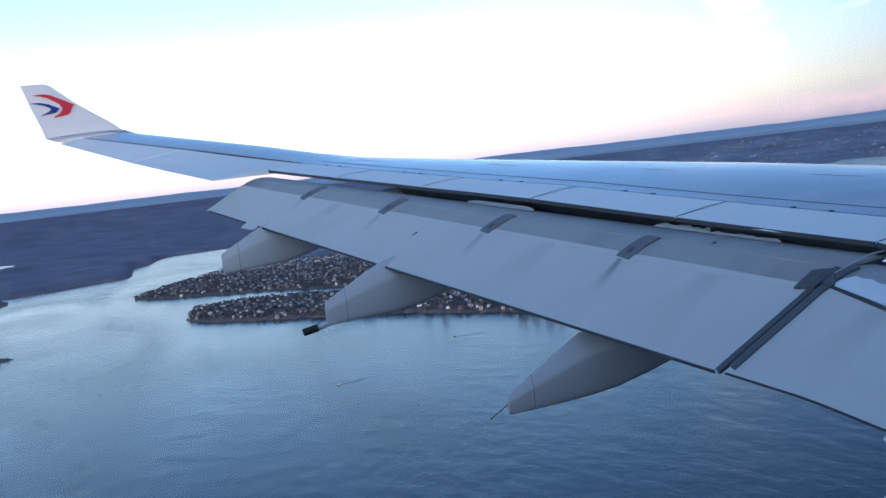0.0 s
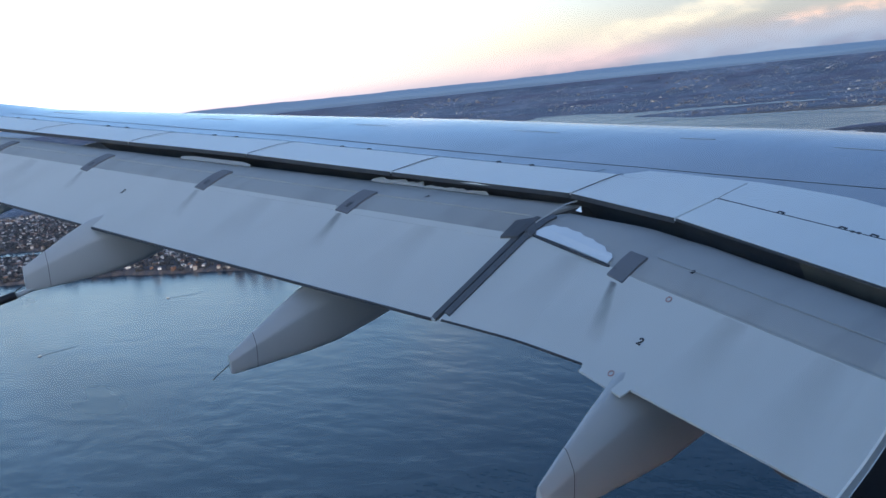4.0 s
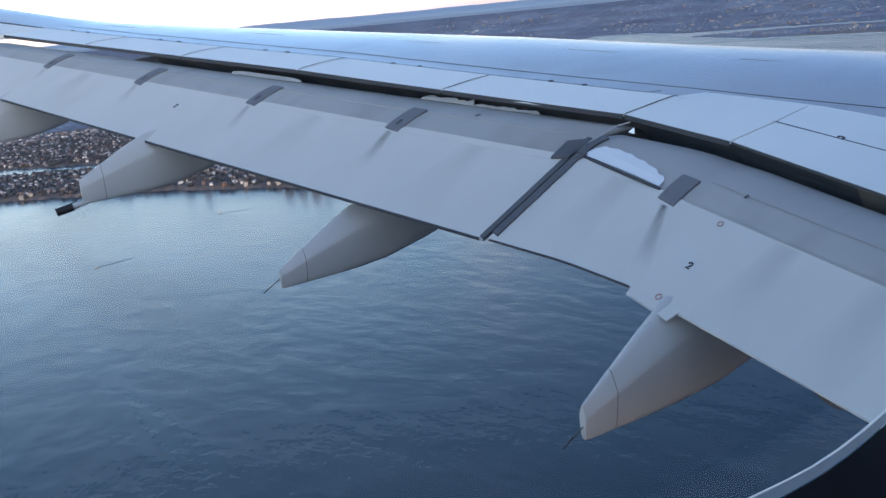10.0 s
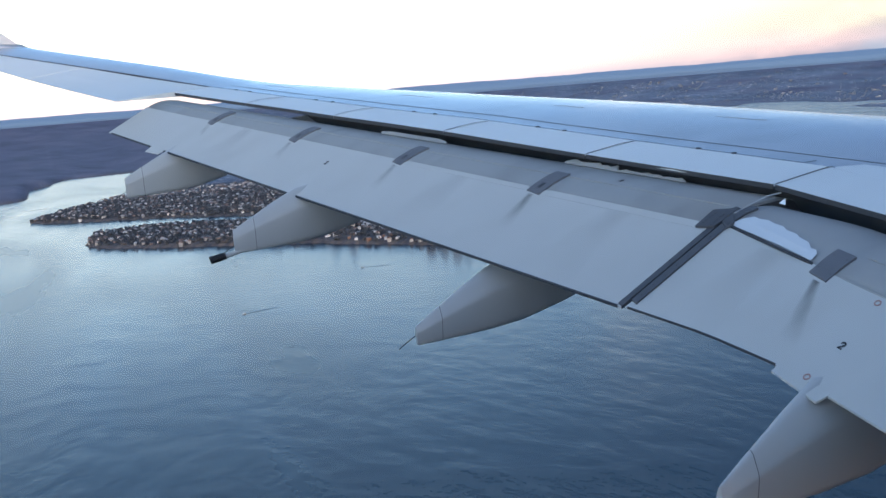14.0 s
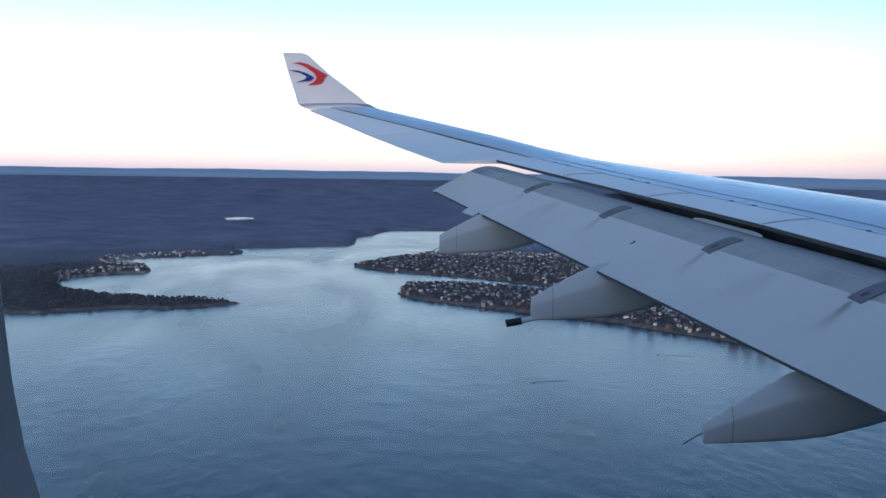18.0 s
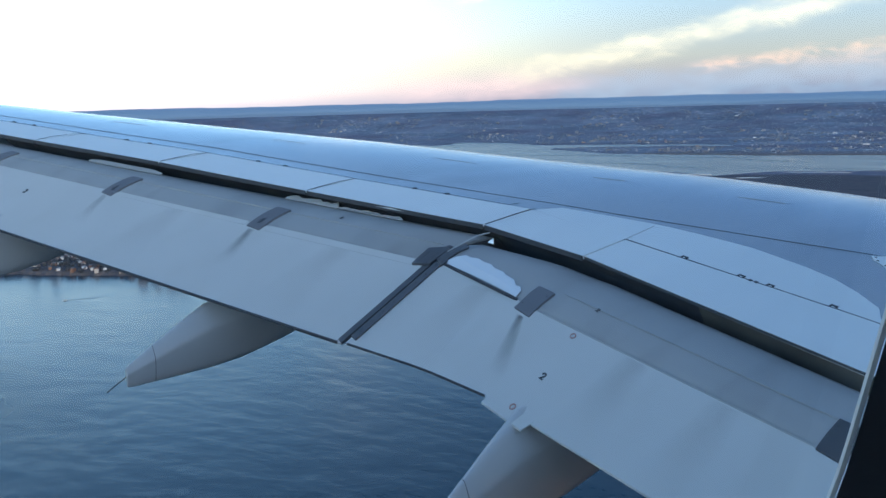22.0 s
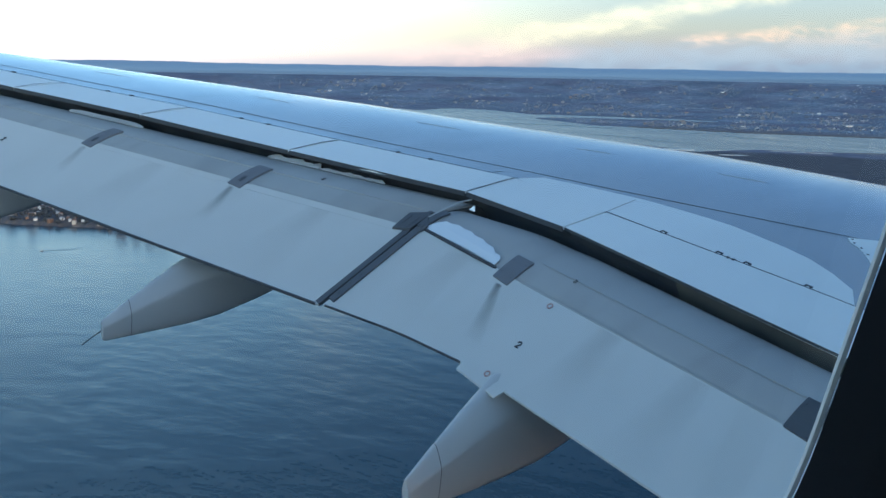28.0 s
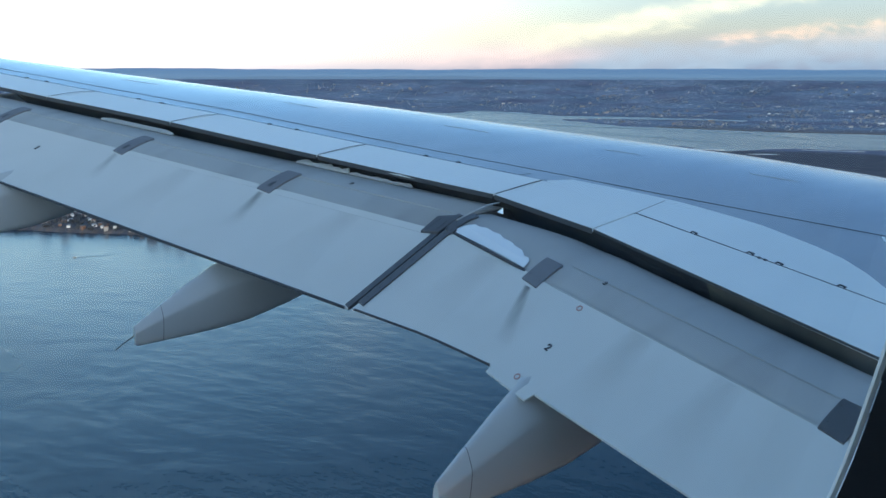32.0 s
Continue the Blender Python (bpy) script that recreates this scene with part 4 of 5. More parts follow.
def water_material():
    m = bpy.data.materials.new("sea_water")
    m.use_nodes = True
    n, l = m.node_tree.nodes, m.node_tree.links
    b = n["Principled BSDF"]
    b.inputs["Base Color"].default_value = (0.010, 0.027, 0.043, 1)
    b.inputs["Roughness"].default_value = 0.22
    b.inputs["IOR"].default_value = 1.333
    co = n.new("ShaderNodeTexCoord")
    last = None
    for scale, dist, stretch, turn, fine in ((0.020, 0.8, (1, 0.55, 1), 0.5, 2.0), (0.07, 1.15, (1, 0.6, 1), 0.9, 1.5), (0.15, 0.75, (1, 0.6, 1), 0.3, 2.0), (0.36, 0.42, (1, 0.7, 1), 0.7, 1.0)):
        mp = n.new("ShaderNodeMapping")
        mp.inputs["Scale"].default_value, mp.inputs["Rotation"].default_value = stretch, (0, 0, turn)
        l.new(co.outputs["Object"], mp.inputs[0])
        t = n.new("ShaderNodeTexNoise")
        t.inputs["Scale"].default_value, t.inputs["Detail"].default_value, t.inputs["Roughness"].default_value = scale, fine, 0.55
        l.new(mp.outputs[0], t.inputs["Vector"])
        bp = n.new("ShaderNodeBump")
        bp.inputs["Strength"].default_value, bp.inputs["Distance"].default_value = 0.38, dist
        l.new(t.outputs["Fac"], bp.inputs["Height"])
        if scale > 0.1:
            # calmer water towards the sheltered shore
            far, calm = n.new("ShaderNodeVectorMath"), n.new("ShaderNodeMapRange")
            far.operation = "LENGTH"
            l.new(co.outputs["Object"], far.inputs[0])
            l.new(far.outputs["Value"], calm.inputs["Value"])
            calm.inputs["From Min"].default_value, calm.inputs["From Max"].default_value = (350, 1000) if scale < 0.2 else (260, 520)
            calm.inputs["To Min"].default_value, calm.inputs["To Max"].default_value = (0.30, 0.04) if scale < 0.2 else (0.33, 0.0)
            l.new(calm.outputs[0], bp.inputs["Strength"])
        if last is not None:
            l.new(last, bp.inputs["Normal"])
        last = bp.outputs[0]
    l.new(last, b.inputs["Normal"])
    mp = n.new("ShaderNodeMapping")
    mp.inputs["Scale"].default_value, mp.inputs["Rotation"].default_value = (1, 0.3, 1), (0, 0, 0.7)
    l.new(co.outputs["Object"], mp.inputs[0])
    t = n.new("ShaderNodeTexNoise")
    t.inputs["Scale"].default_value, t.inputs["Detail"].default_value, t.inputs["Distortion"].default_value = 0.006, 6.0, 1.2
    l.new(mp.outputs[0], t.inputs["Vector"])
    r = n.new("ShaderNodeMapRange")
    r.inputs["From Min"].default_value, r.inputs["From Max"].default_value, r.inputs["To Min"].default_value, r.inputs["To Max"].default_value = 0.35, 0.7, 0.20, 0.30
    l.new(t.outputs["Fac"], r.inputs["Value"])
    l.new(r.outputs[0], b.inputs["Roughness"])
    # pale slicks drawn out over the water
    mp = n.new("ShaderNodeMapping")
    mp.inputs["Scale"].default_value, mp.inputs["Rotation"].default_value = (1, 0.16, 1), (0, 0, -0.9)
    l.new(co.outputs["Object"], mp.inputs[0])
    t = n.new("ShaderNodeTexNoise")
    t.inputs["Scale"].default_value, t.inputs["Detail"].default_value, t.inputs["Distortion"].default_value = 0.016, 7.0, 0.5
    l.new(mp.outputs[0], t.inputs["Vector"])
    r = n.new("ShaderNodeMapRange")
    r.inputs["From Min"].default_value, r.inputs["From Max"].default_value, r.inputs["To Max"].default_value = 0.62, 0.90, 0.45
    l.new(t.outputs["Fac"], r.inputs["Value"])
    x = n.new("ShaderNodeMixRGB")
    x.inputs["Color1"].default_value, x.inputs["Color2"].default_value = (0.010, 0.032, 0.050, 1), (0.09, 0.13, 0.16, 1)
    l.new(r.outputs[0], x.inputs["Fac"])
    l.new(x.outputs[0], b.inputs["Base Color"])
    return m


bm = bmesh.new()
NS = 96
ringv = [[bm.verts.new((r * math.sin(k * math.tau / NS), r * math.cos(k * math.tau / NS), 0)) for k in range(NS)] for r in (300, 1000, 2500, 4950)]
mid = bm.verts.new((0, 0, 0))
for k in range(NS):
    j = (k + 1) % NS
    bm.faces.new((mid, ringv[0][j], ringv[0][k]))
    for a, b in zip(ringv, ringv[1:]):
        bm.faces.new((a[k], a[j], b[j], b[k]))
tagged(part("sea", bm, water_material()), "blue-grey rippled sea water reaching to the horizon", "sea", kind="structure")

# far hills along the horizon; their blue glow stands for distance haze


def ridge(label, r, foot, tops, wave, seed, rgb, glow):
    """A long low ridge of hills, far off, with haze put in as glow; tops: rows of (bearing, height)."""
    bm = bmesh.new()
    pa = None
    for i in range(0, 561):
        az = radians(-44 + i * 0.25)
        w = 1.6 * math.sin(i * 0.055 + seed) + 1.1 * math.sin(i * 0.145 + 1 + seed) + 0.55 * math.sin(i * 0.415 + 2) + 0.35 * math.sin(i * 0.95 + seed) + 0.25 * math.sin(i * 2.3)
        top = ALT + span(tops, math.degrees(az)) + w * wave
        x, y = r * math.sin(az), r * math.cos(az)
        pb = (bm.verts.new((x, y, foot)), bm.verts.new((x, y, top)), bm.verts.new((x * 1.001, y * 1.001, top - 1)), bm.verts.new((x * 1.001, y * 1.001, foot)))
        if pa:
            for k in range(4):
                bm.faces.new((pa[k], pa[(k + 1) % 4], pb[(k + 1) % 4], pb[k]))
        pa = pb
    hm = bpy.data.materials.new("hills_haze_glow")
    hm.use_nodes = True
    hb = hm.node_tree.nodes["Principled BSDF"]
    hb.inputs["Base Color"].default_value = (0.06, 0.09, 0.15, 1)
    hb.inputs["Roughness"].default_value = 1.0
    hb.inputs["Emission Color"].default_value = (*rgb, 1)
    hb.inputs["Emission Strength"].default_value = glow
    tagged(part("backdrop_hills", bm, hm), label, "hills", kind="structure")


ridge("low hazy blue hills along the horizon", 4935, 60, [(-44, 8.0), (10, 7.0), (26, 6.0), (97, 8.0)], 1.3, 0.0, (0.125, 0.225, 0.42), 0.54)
# two lower ridges added as layers of haze, each with its own glow
ridge("pale blue haze layer below the far hills", 4915, 60, [(-44, -12.0), (10, -14.0), (26, -18.0), (97, -17.0)], 2.2, 1.7, (0.15, 0.245, 0.41), 0.60)
ridge("dim blue haze layer below the pale one", 4890, 60, [(-44, -24.0), (10, -26.0), (26, -33.0), (97, -32.0)], 2.0, 3.1, (0.13, 0.205, 0.345), 0.52)

# ---- seams and marks on the wing ----


def ribbon(points, width, lift=0.004, thick=0.003, axis="x"):
    """A thin flat strip laid on the wing skin through points of the plan."""
    rows = []
    for x, y in points:
        d = (width / 2, 0) if axis == "x" else (0, width / 2)
        a, b = Vector(on_skin(x - d[0], y - d[1], lift)), Vector(on_skin(x + d[0], y + d[1], lift))
        rows.append([a, b, b - Vector((0, 0, thick)), a - Vector((0, 0, thick))])
    return loft(rows)


def line(a, b, n):
    return [(lerp(a[0], b[0], i / n), lerp(a[1], b[1], i / n)) for i in range(n + 1)]


SEAM_REAR = line((9.9, 6.0), (8.41, 9.18), 6) + line((8.41, 9.18), (7.80, 10.55), 4)[1:] + line((7.80, 10.55), (3.12, 21.3), 20)[1:]
part("skin_seam", ribbon(SEAM_REAR, 0.013), M_SEAM, wing, "dark spanwise skin seam")
for y in Y_SP[1:-1]:
    part("spoiler_gap", ribbon(line((span(X_REAR, y) + 0.02, y), (span(X_HINGE, y) + 0.01, y), 3), 0.013, 0.0085, axis="y"), M_SEAM, wing)
part("spoiler_gap", ribbon(line((6.86, 10.17), (7.62, 10.16), 3), 0.013, 0.0085, axis="y"), M_SEAM, wing)
part("hinge_seam", ribbon([(span(X_HINGE, y), y) for y in np.linspace(10.45, 21.3, 30)], 0.008, 0.0085), M_SEAM, wing)
part("hinge_seam", ribbon([(span(X_HINGE, y), y) for y in np.linspace(4.4, 8.87, 12)], 0.011, 0.0085), M_SEAM, wing)
part("skin_seam", ribbon(line((8.30, 8.94), (7.72, 8.87), 4), 0.010, 0.0055, axis="y"), M_STREAK, wing)
part("skin_seam", ribbon(line((span(X_HINGE, 10.45), 10.45), (span(X_HINGE, 10.45) + 0.15, 10.42), 2), 0.010, 0.0085, axis="y"), M_SEAM, wing)
for y, k, n in ((8.6, 0.47, 0.5), (10.4, 0.44, 0.4), (12.3, 0.46, 0.6), (14.6, 0.43, 0.5), (17.2, 0.45, 0.6), (20.1, 0.42, 0.7)):
    h, c = span(X_HINGE, y), span(X_LEAD, y)
    part("skin_scuff", ribbon(line((lerp(h, c, k), y), (lerp(h, c, k) - 0.5 * n, y + n), 3), 0.022), M_STREAK, wing, "faint dark scuff on the skin")
# hinge fittings, two to a spoiler
for y0 in Y_SP[:-1]:
    for dy in (1.03, 1.45):
        y = y0 + dy
        x = span(X_HINGE, y)
        c = [on_skin(x + a, y + b, 0.02) for a, b in ((-0.028, -0.018), (0.032, -0.02), (0.02, 0.02), (-0.02, 0.018))]
        part("hinge_fitting", slab(c, 0.02, 0.003), M_SEAM, wing, "small dark hinge fitting")
for y in (7.43, 7.37, 5.72):
    x = span(X_HINGE, y)
    c = [on_skin(x + a, y + b, 0.014) for a, b in ((-0.022, -0.014), (0.018, -0.018), (0.014, 0.018), (-0.016, 0.014))]
    part("hinge_fitting", slab(c, 0.012, 0.003), M_SEAM, wing, "small dark hinge fitting")
for y in (8.17, 7.54, 7.24, 6.63):
    x, w = span(X_HINGE, y), 0.034
    c = [on_skin(x + a, y + b, 0.012) for a, b in ((0, -w), (0.050, -w), (0.050, w), (0, w), (0, w - 0.012), (0.036, w - 0.012), (0.036, 0.012 - w), (0, 0.012 - w))]
    part("hinge_fitting", slab(c, 0.010, 0.0), M_SEAM, wing, "small dark bracket-shaped hinge cut-out")
# lighter painted area ahead of the inner spoiler
edge = [(7.63, 10.14), (7.95, 10.0), (8.38, 8.95), (8.51, 8.41), (8.60, 7.9), (8.57, 7.22), (8.50, 6.79), (8.25, 6.33), (7.99, 6.19)]
inner = [(span(X_HINGE, y) + (0.012 if y < 8.8 else -0.015), y) for y in (6.4, 7.2, 8.0, 8.7, 8.9, 9.4, 10.1)]
bm = bmesh.new()
n_e = 14


def along(path, k):
    d = [0.0]
    for a, b in zip(path, path[1:]):
        d.append(d[-1] + math.dist(a, b))
    s = k * d[-1]
    for i in range(1, len(d)):
        if s <= d[i] + 1e-9:
            f = (s - d[i - 1]) / (d[i] - d[i - 1])
            return (lerp(path[i - 1][0], path[i][0], f), lerp(path[i - 1][1], path[i][1], f))
    return path[-1]


rows = []
for i in range(n_e + 1):
    a, b = along(inner[::-1], i / n_e), along(edge, i / n_e)
    rows.append([Vector(on_skin(lerp(a[0], b[0], k), lerp(a[1], b[1], k), 0.003)) for k in (0, 0.33, 0.66, 1)])
part("painted_patch", loft(rows, closed=False), M_SPOILER, wing, "paler painted patch ahead of the inner spoiler")

# pale riveted repair patch on the skin
edge = [(9.38, 7.0), (9.62, 6.76), (9.70, 6.42), (9.35, 6.30), (9.0, 6.40), (8.94, 6.52), (9.10, 6.66), (9.22, 6.80), (9.29, 6.93)]
patch = part("repair_patch", slab([on_skin(x, y, 0.005) for x, y in edge], 0.004), M_SPOILER, wing, "pale repair patch with dark rivets")
for k in range(9):
    x, y = lerp(edge[k][0], 9.33, 0.14), lerp(edge[k][1], 6.62, 0.14)
    part("rivet", slab([on_skin(x + 0.014 * math.cos(a), y + 0.014 * math.sin(a), 0.008) for a in np.linspace(0, math.tau, 9)[:-1]], 0.004), M_SEAM, patch)

# ---- marks on the flaps ----


def on_flap(te, ch, y, k, h=0.006):
    return flap_at(te, ch, y, k, h)


# bare bright metal patch on the inner flap
pts = [(9.94, 1.13), (9.60, 1.10), (9.28, 1.07), (8.94, 1.045), (8.95, 1.13), (9.00, 1.17), (9.06, 1.165), (9.14, 1.215), (9.26, 1.24), (9.31, 1.27), (9.42, 1.275), (9.50, 1.315), (9.58, 1.31), (9.68, 1.335), (9.75, 1.31), (9.82, 1.32), (9.88, 1.25)]
bm = bmesh.new()
bm.faces.new([bm.verts.new(on_flap(te_in, CH_I, y, k, 0.010)) for y, k in pts])
part("bare_patch", bm, M_SHINE, flap_in, "worn patch of bright bare metal")
c = [on_flap(te_in, CH_I, y, k, 0.014) for y, k in ((9.97, 1.11), (8.90, 1.02), (8.90, 1.035), (9.97, 1.13))]
part("step_edge", slab(c, 0.02), M_SEAM, flap_in)
for k in (1.34, 1.02):
    part("flap_line", loft([[on_flap(te_in, CH_I, y, k + d, e) for d, e in ((-0.004, 0.004), (0.004, 0.004), (0.004, 0.0), (-0.004, 0.0))] for y in (8.55, 7.5, 6.5, 5.5, 3.0)]), M_STREAK, flap_in)
part("flap_line", loft([[on_flap(te_out, CH_O, y, span(FO_O, y) + 0.4 * (span(CH_O, y) - span(FO_O, y)) + d, e) for d, e in ((-0.004, 0.0), (0.004, 0.0), (0.004, -0.01), (-0.004, -0.01))] for y in (10.3, 13, 16, 19, 21.2)]), M_STREAK, flap_out)
# paler lip along the step of the outer flap
part("flap_lip", loft([[on_flap(te_out, CH_O, y, span(FO_O, y) + d, e) for d, e in ((-0.08, 0.004), (0.0, 0.010), (0.008, 0.002), (-0.08, -0.002))] for y in (10.3, 12.2)]), M_FLAP, flap_out, "pale edge lip")
part("flap_lip", loft([[on_flap(te_out, CH_O, y, span(FO_O, y) + d, e) for d, e in ((-0.06, 0.004), (0.0, 0.010), (0.008, 0.002), (-0.06, -0.002))] for y in (12.5, 14.5)]), M_FLAP, flap_out, "pale edge lip")


def two(te, ch, y, k, size):
    """A painted figure 2, read with its head towards the front."""
    path = [(-0.30, 0.70), (-0.22, 0.92), (0.0, 1.0), (0.24, 0.90), (0.30, 0.68), (0.16, 0.45), (-0.32, 0.02), (0.36, 0.02)]
    rings = []
    for i, (u, v) in enumerate(path):
        a, b = path[max(i - 1, 0)], path[min(i + 1, len(path) - 1)]
        t = Vector((b[0] - a[0], b[1] - a[1])).normalized() * 0.10
        q = []
        for s, e in ((1, 0.007), (-1, 0.007), (-1, 0.002), (1, 0.002)):
            uu, vv = u - s * t.y, v + s * t.x
            q.append(on_flap(te, ch, y - uu * size, k + vv * size, e))
        rings.append(q)
    return loft(rings)


part("figure_two", two(te_in, CH_I, 8.02, 0.46, 0.062), M_MARK, flap_in, "small black painted figure 2")
part("figure_two", two(te_in, CH_I, 8.12, 1.30, 0.045), M_MARK, flap_in, "small black painted figure 2")
part("figure_two", two(te_out, CH_O, 11.65, 1.55, 0.045), M_MARK, flap_out, "small black painted figure 2")
part("figure_two", two(te_out, CH_O, 15.75, 0.62, 0.06), M_MARK, flap_out, "small black painted figure 2")
for y, k in ((8.09, 0.95), (8.03, 0.13)):
    bm = loft([[on_flap(te_in, CH_I, y + r * math.cos(a), k + r * math.sin(a), e) for r, e in ((0.030, 0.003), (0.030, 0.007), (0.020, 0.007), (0.020, 0.003))] for a in np.linspace(0, math.tau, 17)], caps=False)
    part("jacking_ring", bm, M_RING, flap_in, "small red painted ring")
# soft oil films fanning back from the brackets
film = bpy.data.materials.new("oil_film")
film.use_nodes = True
fn, fl_ = film.node_tree.nodes, film.node_tree.links
f_at = fn.new("ShaderNodeAttribute")
f_at.attribute_name = "film"
f_co, f_no = fn.new("ShaderNodeTexCoord"), fn.new("ShaderNodeTexNoise")
f_mp = fn.new("ShaderNodeMapping")
f_mp.inputs["Scale"].default_value = (5, 9, 1)
f_no.inputs["Scale"].default_value, f_no.inputs["Detail"].default_value = 1.0, 5.0
fl_.new(f_co.outputs["Object"], f_mp.inputs[0])
fl_.new(f_mp.outputs[0], f_no.inputs["Vector"])
f_r = fn.new("ShaderNodeMapRange")
f_r.inputs["From Min"].default_value, f_r.inputs["From Max"].default_value = 0.05, 0.60
fl_.new(f_no.outputs["Fac"], f_r.inputs["Value"])
f_m = fn.new("ShaderNodeMath")
f_m.operation = "MULTIPLY"
fl_.new(f_at.outputs["Fac"], f_m.inputs[0])
fl_.new(f_r.outputs[0], f_m.inputs[1])
f_mix, f_tr = fn.new("ShaderNodeMixShader"), fn.new("ShaderNodeBsdfTransparent")
fn["Principled BSDF"].inputs["Base Color"].default_value = (0.16, 0.15, 0.135, 1)
fn["Principled BSDF"].inputs["Roughness"].default_value = 0.4
fl_.new(f_m.outputs[0], f_mix.inputs[0])
fl_.new(f_tr.outputs[0], f_mix.inputs[1])
fl_.new(fn["Principled BSDF"].outputs[0], f_mix.inputs[2])
fl_.new(f_mix.outputs[0], fn["Material Output"].inputs["Surface"])


def oil_fan(te, ch, y, k0, k1, w0, w1, strong, own, drift=0.0):
    """A thin stain on the flap skin, dense at its root and fading out to its sides and end."""
    nu, nv = 8, 10
    rows, dens = [], []
    for i in range(nv + 1):
        f = i / nv
        w = lerp(w0, w1, f)
        rows.append([on_flap(te, ch, y + drift * f + lerp(-w, w, j / nu), lerp(k0, k1, f), 0.0035) for j in range(nu + 1)])
        dens += [strong * (1 - f) ** 1.2 * (1 - abs(2 * j / nu - 1) ** 1.5) for j in range(nu + 1)]
    ob = part("oil_stain", loft(rows, closed=False), film, own, "faint dark oil stain")
    ob.data.attributes.new("film", "FLOAT", "POINT").data.foreach_set("value", dens)


oil_fan(te_in, CH_I, 8.72, 0.90, 0.30, 0.05, 0.12, 0.75, flap_in, -0.30)
for y, s in ((12.36, 0.5), (14.63, 0.3), (16.90, 0.25), (19.13, 0.2)):
    oil_fan(te_out, CH_O, y, span(FO_O, y) - 0.10, 0.45, 0.05, 0.12, s, flap_out, -0.14)
for y, s in ((9.35, 0.10), (7.4, 0.14), (6.5, 0.12)):
    oil_fan(te_in, CH_I, y, 1.0, 0.05, 0.14, 0.30, s, flap_in)
for y, s in ((11.2, 0.12), (13.5, 0.10), (18.1, 0.10)):
    oil_fan(te_out, CH_O, y, span(FO_O, y) - 0.03, 0.05, 0.15, 0.35, s, flap_out)
# notch plate on the inner flap's trailing edge over its fairing
c = [on_flap(te_in, CH_I, y, k, 0.003) for y, k in ((8.32, 0.12), (8.32, 0.025), (7.80, 0.0), (7.76, 0.12))]
part("edge_plate", slab(c, 0.02, 0.003), M_FLAP, flap_in)
c = [on_flap(te_out, CH_O, y, k, 0.003) for y, k in ((19.75, 0.03), (19.72, -0.12), (19.35, -0.09), (19.3, 0.03))]
part("edge_plate", slab(c, 0.02, 0.003), M_FLAP, flap_out)
# dark trailing edge strip
part("edge_strip", loft([[on_flap(te_in, CH_I, y, k + span(TRIM_I, y), e) for k, e in ((0.006, 0.003), (-0.002, 0.002), (-0.002, -0.015), (0.006, -0.015))] for y in (9.98, 9.5, 9.25, 9.0, 8.7, 8.34)]), M_SEAM, flap_in)
part("edge_strip", loft([[on_flap(te_out, CH_O, y, k, e) for k, e in ((0.010, 0.003), (-0.005, 0.002), (-0.005, -0.02), (0.010, -0.02))] for y in (10.2, 14, 18, 21.3)]), M_SEAM, flap_out)

# bright strips added in the slots ahead of the outer flap, for the gleam there
for y0, y1, hi in ((11.20, 12.02, 0.045), (12.04, 12.75, 0.075)):
    rows = []
    for i, y in enumerate(np.linspace(y0, y1, 13)):
        k = hi * (1 + 0.35 * math.sin(i * 2.3 + y0) * math.sin(i * 1.1)) * (1.0 if 0 < i < 12 else 0.4)
        c = span(CH_O, y)
        a, b = on_flap(te_out, CH_O, y, c - 0.03, 0.004), on_flap(te_out, CH_O, y, c - 0.03 + k, 0.004 + k * 0.55)
        rows.append([a, b, b + Vector((0.012, 0, -0.01)), a + Vector((0.012, 0, -0.01))])
    part("slot_liner", loft(rows), M_SHINE, wing, "bright strip added for the gleam in the slot")

rows = []
for i, y in enumerate(np.linspace(14.62, 15.85, 9)):
    c, k = span(CH_O, y), 0.05 if 0 < i < 8 else 0.02
    a, b = on_flap(te_out, CH_O, y, c - 0.05, 0.004), on_flap(te_out, CH_O, y, c - 0.05 + k, 0.02 + k * 0.6)
    rows.append([a, b, b + Vector((0.012, 0, -0.012)), a + Vector((0.012, 0, -0.012))])
part("slot_liner", loft(rows), M_FLAP_FORE, wing, "pale grey painted slot liner")

c = [on_flap(te_in, CH_I, y, 1.78 + d, h) for y, d, h in ((9.88, 0.0, 0.015), (9.96, 0.0, 0.015), (9.90, 0.02, 0.075))]
part("cove_tab", slab(c, 0.004, 0.0, (1, 0, 0)), M_SHINE, wing, "small bright metal tab in the cove")

# ---- the towns along the shore ----
LOGR0, LOGK = math.log(560.0), (math.log(4940.0) - math.log(560.0)) / (len(RR) - 1)


def cell(x, y):
    i = int(round((math.log(math.hypot(x, y)) - LOGR0) / LOGK))
    j = int(round((math.degrees(math.atan2(x, y)) + 44.0) / 0.125))
    return min(max(i, 0), len(RR) - 1), min(max(j, 0), len(AZ) - 1)


WALLS = [material("cream_wall", (0.46, 0.42, 0.38), 0.85, grain=0.2, grain_scale=0.6), material("brick_wall", (0.24, 0.14, 0.10), 0.9, grain=0.2, grain_scale=0.6), material("white_wall", (0.78, 0.74, 0.71), 0.8, grain=0.15, grain_scale=0.6)]
ROOFS = [material("tile_roof", (0.22, 0.11, 0.085), 0.85, grain=0.3, grain_scale=0.8), material("grey_roof", (0.14, 0.145, 0.16), 0.8, grain=0.3, grain_scale=0.8), material("pale_roof", (0.36, 0.36, 0.37), 0.7, grain=0.2, grain_scale=0.8)]


